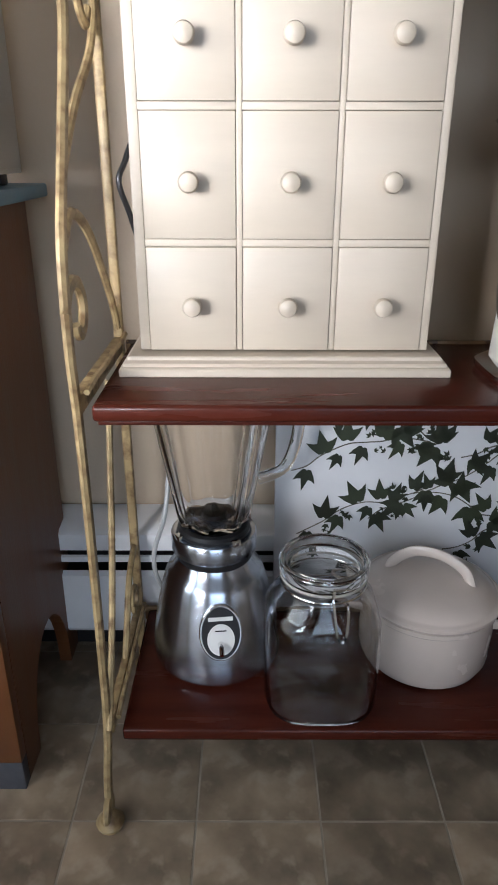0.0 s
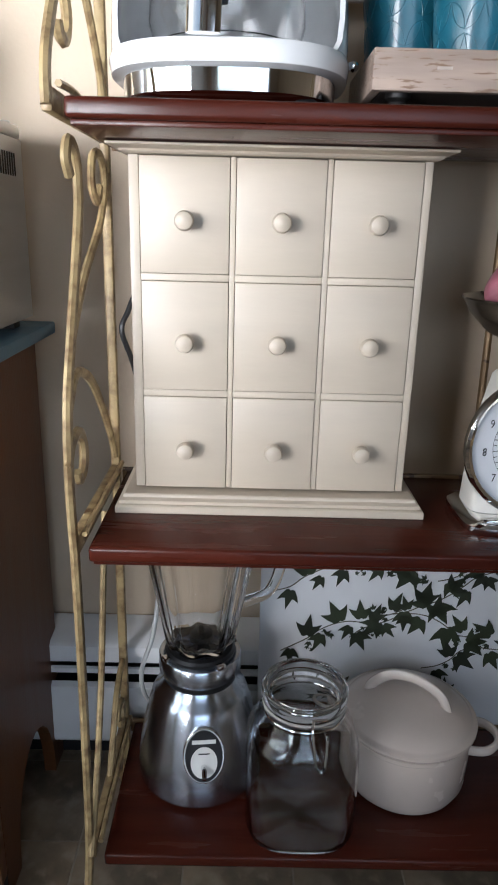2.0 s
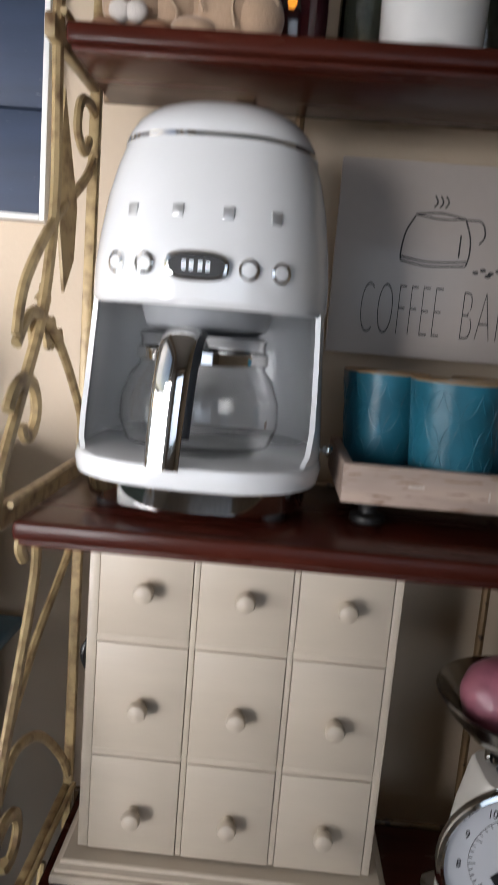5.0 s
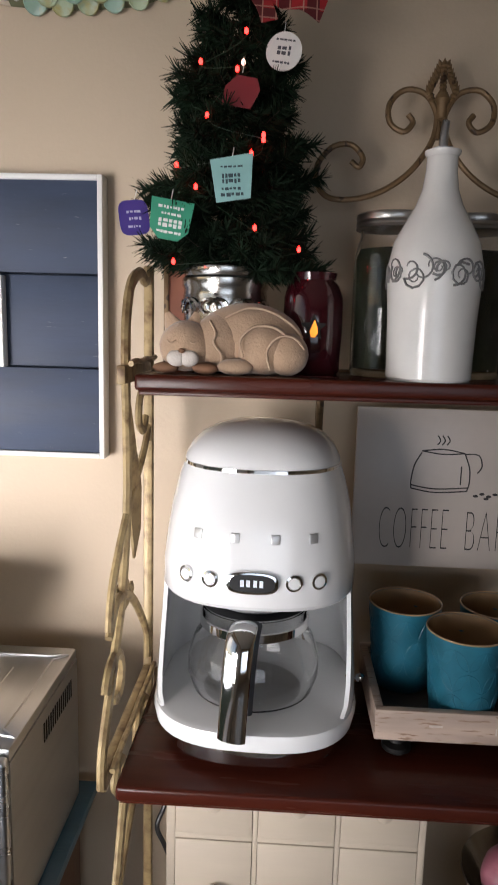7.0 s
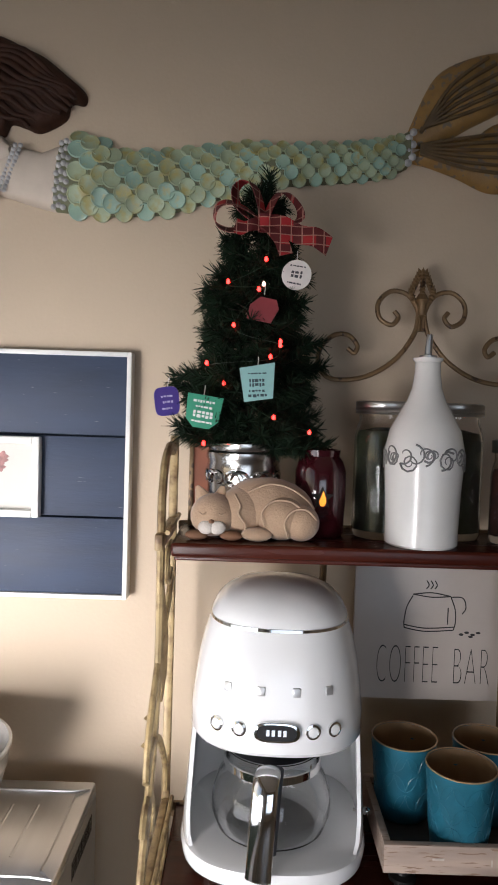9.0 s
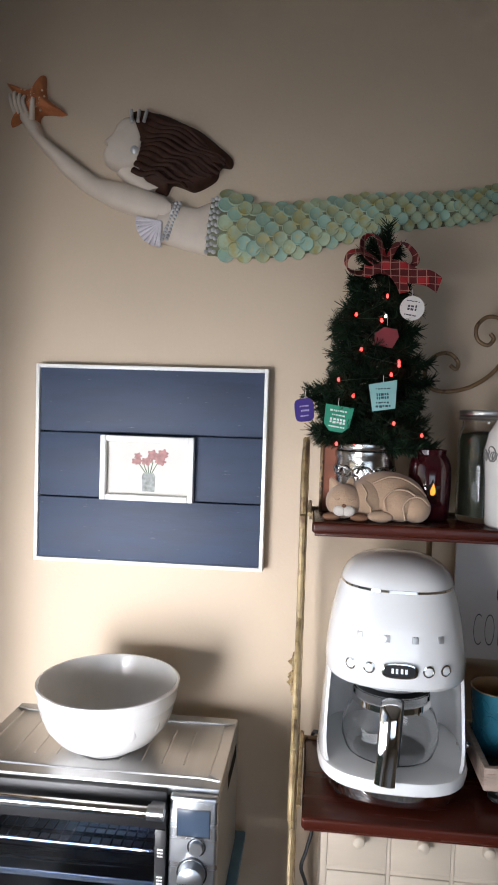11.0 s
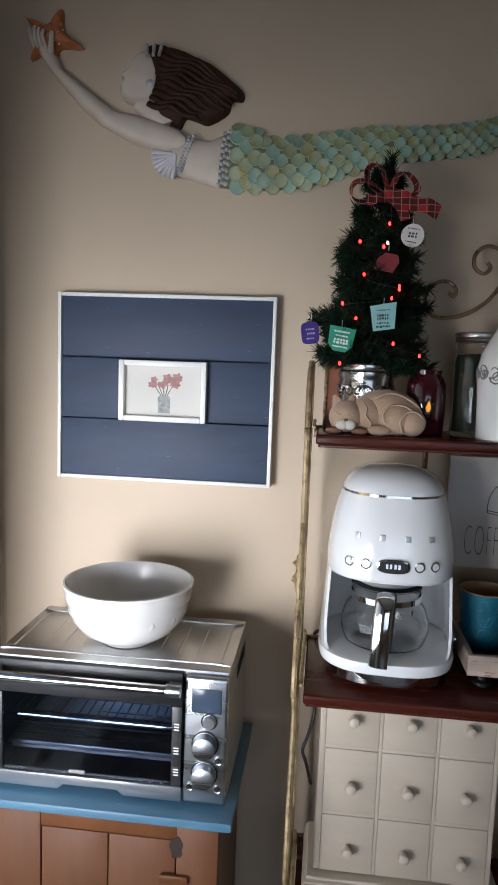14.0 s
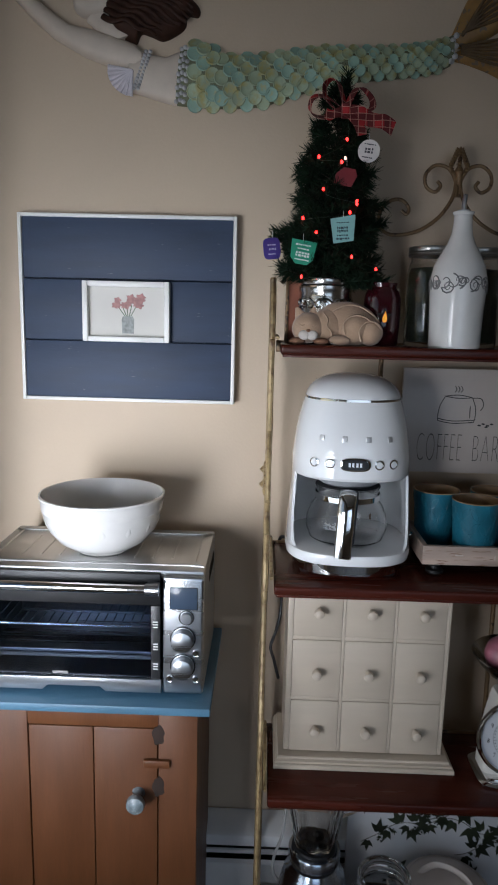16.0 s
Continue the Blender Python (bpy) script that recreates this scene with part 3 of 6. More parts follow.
    # jug
    jug = part("jug", lathe([(q * 1.1, z) for q, z in [(0.0, 0.053), (0.05, 0.053), (0.062, 0.060), (0.0675, 0.078), (0.0665, 0.098), (0.060, 0.118), (0.053, 0.128), (0.052, 0.150), (0.054, 0.155),
                             (0.0525, 0.155), (0.0505, 0.150), (0.0515, 0.128), (0.0585, 0.117), (0.065, 0.098), (0.066, 0.078), (0.0605, 0.0615), (0.049, 0.0547), (0.0, 0.0547)]], 44, (-0.003, -0.028, 0)), GLASS, c, "clear glass coffee jug")
    part("jug_band", lathe([(0.0592, 0.132), (0.0606, 0.133), (0.0606, 0.142), (0.0592, 0.143)], 40, (-0.003, -0.028, 0)), CHROME, jug)
    part("warming_plate", lathe([(0, 0.0518), (0.055, 0.0518), (0.056, 0.0526), (0, 0.0527)], 36, (-0.003, -0.028, 0)), material("pale warming plate", (0.50, 0.50, 0.49), 0.35, var=0.05), jug)
    hnd = smoothline([(-0.006, -0.078, 0.146), (-0.008, -0.100, 0.157), (-0.010, -0.117, 0.152), (-0.012, -0.126, 0.130), (-0.014, -0.130, 0.095), (-0.016, -0.131, 0.050)], 7)
    part("jug_handle", tube(hnd, 0.0150, 20, 0.0060), CHROME, jug, "chrome jug handle")
    part("jug_handle_grip", tube([(p.x + 0.009, p.y + 0.010, p.z) for p in hnd[9:-4]], 0.0100, 12, 0.005), material("dark grey grip", (0.07, 0.075, 0.085), 0.4, var=0.1), jug)
    part("jug_lid", lathe([(0, 0.1562), (0.056, 0.1562), (0.0585, 0.1568), (0.050, 0.1578), (0, 0.1579)], 36, (-0.003, -0.028, 0)), BLACK, jug)


coffee_maker()


# ---- cart and oven ----
def cart():
    c = thing("wooden_cart", (-0.13, 0.83, 0), "honey-brown wooden cabinet with blue painted top", "cabinet")
    part("top", box(-0.24, 0.224, -0.175, 0.15, 0.686, 0.702, 0.003), BLUE_TOP, c, "blue painted worn wooden top")
    hw, f, b = 0.2, -0.132, 0.13
    arch = [(f, 0.0), (f + 0.045, 0.0)] + [(0.0 + 0.085 * math.cos(radians(a)), 0.01 + 0.13 * math.sin(radians(a))) for a in range(180, -1, -12)] + [(b - 0.045, 0.0), (b, 0.0), (b, 0.6855), (f, 0.6855)]
    for s in (-1, 1):
        p = plate(arch, -0.009, 0.009)
        part("side_panel", p, PINE, c, at=Matrix.Translation((s * (hw - 0.009), 0, 0)) @ Matrix.Rotation(radians(90), 4, "Z"), smooth=False)
    bm = box(-hw, -hw + 0.089, f - 0.018, f - 0.0005, 0.0, 0.6855, 0.0015)
    part("stile", bm, PINE, c)
    part("stile", box(hw - 0.071, hw, f - 0.018, f - 0.0005, 0.0, 0.6855, 0.0015), PINE, c)
    part("worn_foot", box(hw - 0.0715, hw + 0.0004, f - 0.0186, f - 0.001, 0.0, 0.045, 0.0012), material("worn slate paint", (0.07, 0.07, 0.08), 0.7, var=0.3, scale=30), c, "dark bare patch at foot")
    part("top_rail", box(-hw + 0.0892, hw - 0.0712, f - 0.0175, f - 0.0005, 0.645, 0.6855, 0.0012), PINE, c)
    part("bottom_rail", box(-hw + 0.0892, hw - 0.0712, f - 0.0175, f - 0.0005, 0.02, 0.10, 0.0012), PINE, c)
    part("back_panel", box(-hw + 0.018, hw - 0.018, b - 0.012, b - 0.002, 0.1, 0.685), PINE, c)
    # filler block, coloured near-black for the shade inside the cabinet
    part("inside", box(-hw + 0.0185, hw - 0.0185, f + 0.003, b - 0.013, 0.1, 0.684), GAP_SHADE, c, "near-black filler block painting the shade behind door gaps")
    door = part("door", box(-0.1095, 0.0085, f - 0.016, f - 0.002, 0.103, 0.642, 0.0015), PINE, c)
    part("door_plank", box(0.0102, 0.1265, f - 0.016, f - 0.002, 0.103, 0.642, 0.0015), PINE, door)
    k = lathe([(0, 0), (0.012, 0), (0.009, 0.006), (0.008, 0.016), (0.015, 0.022), (0.018, 0.031), (0.016, 0.038), (0.008, 0.043), (0, 0.044)], 24)
    part("door_knob", k, material("crackled glass knob", (0.20, 0.24, 0.26), 0.25, var=0.4, scale=80, coat=0.6), door, "grey-blue faceted knob", at=pose(0.092, f - 0.016, 0.512, 90))
    part("turn_latch", box(0.103, 0.151, f - 0.027, f - 0.0192, 0.570, 0.585, 0.002), PINE, door)
    for z in (0.525, 0.630):
        ragged = [(0.129 + 0.011 * (1 + 0.13 * math.sin(1.3 * k + 9 * z) + 0.07 * math.sin(2.9 * k)) * math.cos(math.tau * k / 24), z + 0.002 + 0.020 * (1 + 0.14 * math.sin(1.1 * k + 5 * z)) * math.sin(math.tau * k / 24)) for k in range(24)]
        part("worn_patch", plate(ragged, f - 0.0188, f - 0.0176, 0.0), material("worn paint mark", (0.030, 0.016, 0.010), 0.9, var=0.4, scale=60), door, "dark worn mark round latch")


cart()


def oven():
    o = thing("toaster_oven", (-0.128, 0.81, 0.7021), "brushed steel countertop toaster oven with glass door", "toaster oven")
    hw, f, b = 0.206, -0.122, 0.125
    part("top_panel", box(-hw, hw, f + 0.012, b, 0.222, 0.238, 0.004), STEEL_TOP, o)
    for s in (-1, 1):
        part("side_panel", box(*sorted((s * hw, s * (hw - 0.006))), f + 0.012, b, 0.018, 0.2218), STEEL_TOP, o)
    part("bottom_panel", box(-hw, hw, f + 0.012, b, 0.013, 0.0178), STEEL_TOP, o)
    part("back_panel", box(-hw + 0.0062, hw - 0.0062, b - 0.006, b, 0.018, 0.2218), STEEL_TOP, o)
    # pressed rib and slots of the top
    loop = smoothline([(x, y, 0.2380) for x, y in ((-0.175, -0.085), (0.175, -0.085), (0.185, -0.075), (0.185, 0.085), (0.175, 0.095), (-0.175, 0.095), (-0.185, 0.085), (-0.185, -0.075))], 2, True)
    part("pressed_rib", tube(loop + loop[:1], 0.0024, 6, 0.0012), STEEL_TOP, o)
    for i in range(9):
        x = -0.14 + 0.035 * i
        part("pressed_rib", tube([(x, -0.05, 0.2380), (x, 0.06, 0.2380)], 0.0020, 6, 0.0011), STEEL_TOP, o)
    # side slots are thin plates with the shade of an opening painted on
    for i in range(14):
        part("vent_slot", box(hw, hw + 0.0006, -0.01 + i * 0.008, -0.0065 + i * 0.008, 0.18, 0.205), GAP_SHADE, o)
    cav = bmesh.new()
    box(-hw + 0.0065, 0.128, f + 0.02, b - 0.03, 0.0185, 0.0215, bm=cav)
    box(-hw + 0.0065, 0.128, b - 0.033, b - 0.03, 0.0215, 0.2, bm=cav)
    box(-hw + 0.0065, -hw + 0.010, f + 0.02, b - 0.033, 0.0215, 0.2, bm=cav)
    box(0.125, 0.128, f + 0.02, b - 0.033, 0.0215, 0.2, bm=cav)
    box(-hw + 0.0065, 0.128, f + 0.02, b - 0.03, 0.2, 0.203, bm=cav)
    # lining is lightened and blued to paint in reflected window light
    part("cavity", cav, material("oven lining with painted blue light", (0.13, 0.145, 0.17), 0.3, metal=0.8, var=0.2), o)
    for z in (0.118,):
        bm = bmesh.new()
        for y in (-0.085, 0.08):
            tube([(-0.194, y, z), (0.123, y, z)], 0.0028, 8, bm=bm)
        for i in range(19):
            x = -0.185 + i * 0.0168
            tube([(x, -0.085, z + 0.002), (x, 0.08, z + 0.002)], 0.0014, 6, bm=bm)
        part("wire_shelf", bm, CHROME, o)
    bm = bmesh.new()
    for y, z in ((-0.06, 0.045), (0.05, 0.045), (-0.06, 0.183), (0.05, 0.183)):
        tube([(-0.194, y, z), (0.123, y, z)], 0.004, 8, bm=bm)
    part("heating_rod", bm, material("quartz rod", (0.55, 0.53, 0.5), 0.3, var=0.1), o)
    # row of steel dashes modelled in place of the front edge's reflection
    bm = bmesh.new()
    for i in range(14):
        x = -0.150 + i * 0.020
        box(x, x + 0.015, -0.0885, -0.0870, 0.1665, 0.1715, bm=bm)
    box(-0.165, 0.122, -0.0868, -0.0855, 0.164, 0.174, bm=bm)
    tagged(part("edge_reflection_dashes", bm, STEEL, o), kind="stuff")
    part("crumb_pan", box(-0.190, 0.12, -0.09, 0.08, 0.066, 0.072, 0.001), STEEL, o)
    # door
    d = part("door", box(-hw + 0.004, 0.129, f, f + 0.0115, 0.176, 0.2345, 0.002), BLACK, o)
    fr = box(-hw + 0.004, -hw + 0.021, f, f + 0.012, 0.036, 0.1755, 0.001)
    part("door_frame", fr, BLACK, d)
    part("door_frame", box(0.112, 0.129, f, f + 0.012, 0.036, 0.1755, 0.001), BLACK, d)
    g = part("door_glass", box(-hw + 0.0212, 0.1118, f + 0.002, f + 0.006, 0.036, 0.1757), BLUED_GLASS, d)
    lip = [(-hw + 0.002, 0.036), (0.131, 0.036), (0.131, 0.010), (0.03, 0.010), (0.02, 0.019), (-0.075, 0.019), (-0.085, 0.010), (-hw + 0.002, 0.010)]
    part("door_lip", plate(lip, f - 0.004, f + 0.012, 0.002), STEEL, d, "polished steel lower lip")
    part("handle_bar", tube([(-hw + 0.010, f - 0.022, 0.215), (0.125, f - 0.022, 0.215)], 0.0085, 18), CHROME, d, "round steel handle")
    for x in (-hw + 0.012, 0.118):
        bm = tube([(x - 0.012, f - 0.022, 0.215), (x + 0.012, f - 0.022, 0.215)], 0.0105, 16)
        box(x - 0.011, x + 0.011, f - 0.022, f + 0.001, 0.207, 0.223, 0.003, bm=bm)
        part("handle_end", bm, STEEL, d)
    part("badge_bar", box(-0.066, -0.038, f - 0.0004, f + 0.0019, 0.0405, 0.0455), material("badge grey", (0.3, 0.3, 0.3), 0.4), d)
    for z in (0.060, 0.098, 0.140):
        m = part("glass_label", box(0.1125, 0.1285, f - 0.0012, f - 0.0002, z - 0.008, z + 0.010, 0.0004), BLACK, d)
        for k in range(3):
            part("label_bar", box(0.116, 0.125, f - 0.0016, f - 0.0012, z - 0.005 + k * 0.005, z - 0.003 + k * 0.005), WHITE_TRIM, m)
    # controls
    p = part("control_panel", box(0.1335, hw, f - 0.003, f + 0.0118, 0.010, 0.232, 0.005, 3), STEEL, o)
    part("display", box(0.147, 0.194, f - 0.0042, f - 0.0028, 0.173, 0.212, 0.0005), material("blue grey display", (0.045, 0.065, 0.10), 0.2, var=0.05), p)
    part("display_bezel", box(0.1455, 0.1955, f - 0.0036, f - 0.0026, 0.1715, 0.2135, 0.0004), BLACK, p)
    for x, z, rad, h in ((0.176, 0.158, 0.0105, 0.008), (0.170, 0.118, 0.0195, 0.02), (0.170, 0.066, 0.0195, 0.02)):
        kb = part("dial_knob", lathe([(0, 0), (rad + 0.003, 0), (rad + 0.003, 0.002), (rad, 0.0025), (rad * 0.97, h), (rad * 0.9, h + 0.001), (0, h + 0.001)], 32), STEEL, p, at=pose(x, f - 0.0029, z, 90))
        part("dial_ring", lathe([(rad + 0.001, 0.0021), (rad + 0.0035, 0.0021), (rad + 0.0035, 0.0026), (rad + 0.001, 0.0026)], 28), BLACK, kb)
    for x, z in ((0.146, 0.040), (0.193, 0.040), (0.193, 0.090)):
        part("small_button", lathe([(0, 0), (0.0062, 0), (0.0058, 0.003), (0.0045, 0.0024), (0, 0.0028)], 18), CHROME, p, at=pose(x, f - 0.0029, z, 90))
    for x in (-0.18, 0.175):
        for y in (-0.09, 0.1):
            part("foot", box(x - 0.018, x + 0.018, y - 0.012, y + 0.012, 0.0, 0.0135, 0.002), BLACK, o)


oven()


def bowl():
    p = [(0, 0), (0.048, 0), (0.051, 0.004), (0.060, 0.008), (0.082, 0.022), (0.099, 0.043), (0.1075, 0.064), (0.1108, 0.079), (0.1125, 0.081), (0.1130, 0.084), (0.1150, 0.104), (0.1172, 0.1065), (0.117, 0.110),
         (0.113, 0.1105), (0.109, 0.098), (0.105, 0.072), (0.095, 0.046), (0.078, 0.026), (0.05, 0.012), (0, 0.009)]
    b = thing("mixing_bowl", (-0.126, 0.802, 0.9421), "large white stoneware mixing bowl on the oven", "bowl")
    part("bowl", lathe(p, 64), STONEWARE, b)
    bm = bmesh.new()
    for i in range(14):
        a = math.tau * i / 14
        leaf = lathe([(0, -0.014), (0.006, 0), (0, 0.014)], 8)
        merge(bm, leaf, Matrix.Rotation(a, 4, "Z") @ Matrix.Translation((0.1035, 0, 0.055)) @ Matrix.Rotation(radians(25), 4, "Y") @ Matrix.Diagonal((0.22, 1, 1, 1)))
    tagged(part("raised_leaf_band", bm, STONEWARE, b), kind="stuff")


bowl()


# ---- navy panel with small picture ----
def panel():
    p = thing("wall_panel", (-0.111, 0.98, 1.3915), "navy plank wall panel with white edge and picture", "wall art")
    hw, hh = 0.2150, 0.182
    for z0, z1 in ((-hh, -0.0640), (-0.0630, 0.0600), (0.0610, hh)):
        part("plank", box(-hw + 0.0015, hw - 0.0015, -0.004, 0.014, z0 + 0.001, z1 - 0.0005, 0.0015), NAVY, p)
    part("backing", box(-hw, hw, 0.014, 0.0195, -hh, hh), NAVY, p)
    for a in ((-hw - 0.006, -hw + 0.001, -hh - 0.006, hh + 0.006), (hw - 0.001, hw + 0.006, -hh - 0.006, hh + 0.006), (-hw + 0.001, hw - 0.001, hh - 0.001, hh + 0.006), (-hw + 0.001, hw - 0.001, -hh - 0.006, -hh + 0.001)):
        part("edge_strip", box(a[0], a[1], -0.009, 0.0195, a[2], a[3], 0.001), WHITE_TRIM, p)
    f = bmesh.new()
    x0, x1, z0, z1 = -0.090, 0.088, -0.064, 0.0575
    for a in ((x0, x0 + 0.011, z0, z1), (x1 - 0.011, x1, z0, z1), (x0 + 0.011, x1 - 0.011, z1 - 0.011, z1), (x0 + 0.011, x1 - 0.011, z0, z0 + 0.011)):
        box(a[0], a[1], -0.021, -0.0045, a[2], a[3], 0.002, bm=f)
    fr = part("picture_frame", f, WHITE_TRIM, p, "small white wooden picture frame")
    part("print_paper", box(x0 + 0.011, x1 - 0.011, -0.0075, -0.0048, z0 + 0.011, z1 - 0.011), material("print paper", (0.62, 0.60, 0.55), 0.6, var=0.03), fr)
    random.seed(4)
    bm = bmesh.new()
    for i in range(15):
        cx, cz, rr = 0.0 + random.uniform(-0.035, 0.033), 0.018 + random.uniform(-0.010, 0.012), random.uniform(0.006, 0.0095)
        plate([(cx + rr * (1 + 0.25 * math.cos(5 * a)) * math.cos(a), cz + rr * 0.8 * (1 + 0.25 * math.cos(5 * a)) * math.sin(a)) for a in [math.tau * k / 20 for k in range(20)]], -0.0079 - i * 0.00004, -0.0075, bm=bm)
    part("printed_flowers", bm, material("pink print", (0.40, 0.20, 0.185), 0.6, var=0.35, scale=120), fr)
    bm = plate([(-0.011, -0.047), (0.013, -0.047), (0.014, -0.018), (0.011, -0.012), (-0.009, -0.012), (-0.012, -0.018)], -0.0078, -0.0075)
    part("printed_jar", bm, material("grey print", (0.33, 0.35, 0.33), 0.6, var=0.4, scale=120), fr)
    bm = bmesh.new()
    for i in range(5):
        plate([(-0.006 + 0.003 * i, -0.012), (-0.004 + 0.003 * i, -0.012), (-0.02 + 0.01 * i, 0.01), (-0.022 + 0.01 * i, 0.01)], -0.00775, -0.0075, bm=bm)
    part("printed_stems", bm, material("green print", (0.12, 0.17, 0.10), 0.6, var=0.3, scale=90), fr)


panel()


# ---- kitchen scale with onions, second shelf ----
def kitchen_scale():
    s = thing("kitchen_scale", (0.672, 0.768, 0.5181), "chrome and white dial kitchen scale with steel pan", "scale")
    part("base", rings([superring(0, 0, z, 0.072 * k, 0.056 * k, 5) for z, k in ((0, 0.97), (0.003, 1), (0.009, 1), (0.012, 0.95), (0.015, 0.88))]), CHROME, s)
    part("body", rings([superring(0, 0.006, z, hx, 0.032, 5) for z, hx in ((0.0155, 0.060), (0.06, 0.058), (0.12, 0.050), (0.164, 0.040), (0.168, 0.036))]), material("ivory enamel", (0.72, 0.68, 0.62), 0.3, var=0.05), s)
    cy, cz = -0.0275, 0.0965
    dial = part("dial", lathe([(0, 0), (0.09, 0), (0.09, 0.0018), (0, 0.002)], 56), material("white dial", (0.78, 0.79, 0.82), 0.35, var=0.02), s, "white numbered dial", at=pose(0, cy, cz, 90) @ Matrix.Scale(0.80, 4))
    part("rim", lathe([(0.088, -0.001), (0.099, -0.001), (0.1005, 0.004), (0.099, 0.011), (0.095, 0.013), (0.0905, 0.010), (0.0895, 0.003)], 56), CHROME, dial)
    ink = material("black ink", (0.02, 0.02, 0.022), 0.5, var=0.1)
    for i in range(11):
        a = radians(90 - i * 360 / 11)
        cu = bpy.data.curves.new("numeral", "FONT")
        cu.body, cu.size, cu.align_x, cu.align_y, cu.extrude = str(i), 0.016, "CENTER", "CENTER", 0.0002
        t = new("numeral", cu)
        t.parent = dial
        t.matrix_basis = Matrix.Translation((0.071 * math.cos(a), 0.071 * math.sin(a), 0.0024)) @ Matrix.Scale(0.75, 4, (1, 0, 0))
        cu.materials.append(ink)
    bm = bmesh.new()
    for i in range(44):
        a = radians(90 - i * 360 / 44)
        L = 0.009 if i % 4 == 0 else 0.005
        m = Matrix.Rotation(a, 4, "Z")
        merge(bm, box(0.060 - L, 0.060, -0.0004, 0.0004, 0.0019, 0.0024), m)
    for k in range(64):
        a0 = math.tau * k / 64
        merge(bm, box(0.0597, 0.0601, -0.003, 0.003, 0.0019, 0.0023), Matrix.Rotation(a0, 4, "Z"))
    o = part("scale_marks", bm, ink, dial)
    tagged(o, kind="stuff")
    p = plate([(-0.003, 0), (-0.0012, 0.052), (0, 0.056), (0.0012, 0.052), (0.003, 0), (0.014, -0.036), (0.0, -0.041), (-0.014, -0.036)], -0.0005, 0.0005)
    part("pointer", p, ink, dial, at=pose(0, 0, 0.0055, -90, 0, 0) @ pose(0, 0, 0, 0, 35, 0))
    part("hub", lathe([(0, 0.003), (0.005, 0.003), (0.005, 0.008), (0, 0.0084)], 14), CHROME, dial)
    part("neck", box(-0.022, 0.022, -0.012, 0.024, 0.1685, 0.178, 0.003), BLACK, s)
    for x in (-0.03, 0.03):
        part("arm", tube(smoothline([(x * 0.6, 0.004, 0.174), (x, 0.004, 0.180), (x, 0.004, 0.202)], 4), 0.004, 8), CHROME, s)
    pan = [(0, 0.198), (0.03, 0.200), (0.058, 0.213), (0.078, 0.233), (0.086, 0.246), (0.089, 0.2485), (0.0875, 0.250), (0.0765, 0.2355), (0.0565, 0.2155), (0.03, 0.2025), (0, 0.2005)]
    part("pan", lathe(pan, 48), material("pan steel", (0.42, 0.40, 0.38), 0.18, metal=1.0, var=0.06), s, "polished steel weighing pan")


kitchen_scale()


def onion(at, rad, mats, label, tilt):
    o = thing("onion", at, label, "onion", rz=tilt)
    pr = [(0, -0.86), (0.25, -0.85), (0.62, -0.70), (0.92, -0.35), (1.0, 0.0), (0.94, 0.34), (0.72, 0.64), (0.40, 0.83), (0.16, 0.95), (0.08, 1.12), (0.05, 1.2), (0, 1.2)]
    part("bulb", lathe([(rad * r, rad * z) for r, z in pr], 40, lobes=9, depth=0.012), mats, o, at=pose(0, 0, 0, 62, 0, 0))
    bm = bmesh.new()
    for k in range(7):
        a = math.tau * k / 7
        tube([(0, 0, rad * 1.15), (0.12 * rad * math.cos(a), 0.12 * rad * math.sin(a), rad * 1.32)], rad * 0.02, 5, bm=bm)
    part("dry_tip", bm, mats, o, at=pose(0, 0, 0, 62, 0, 0))


RED_ONION = material("red onion skin", (0.36, 0.125, 0.165), 0.35, var=0.3, scale=6, fine=60, stretch=(7, 7, 0.6), bump=0.1, coat=0.3)
PALE_ONION = material("pale onion skin", (0.56, 0.52, 0.40), 0.35, var=0.2, scale=6, fine=60, stretch=(7, 7, 0.6), bump=0.1, coat=0.2)
onion((0.640, 0.760, 0.7700), 0.039, RED_ONION, "red onion lying in the steel scale pan", 20)
onion((0.718, 0.776, 0.7700), 0.038, RED_ONION, "red onion beside another in the pan", -50)
onion((0.678, 0.785, 0.8280), 0.032, PALE_ONION, "pale yellow onion on top of the pile", 130)


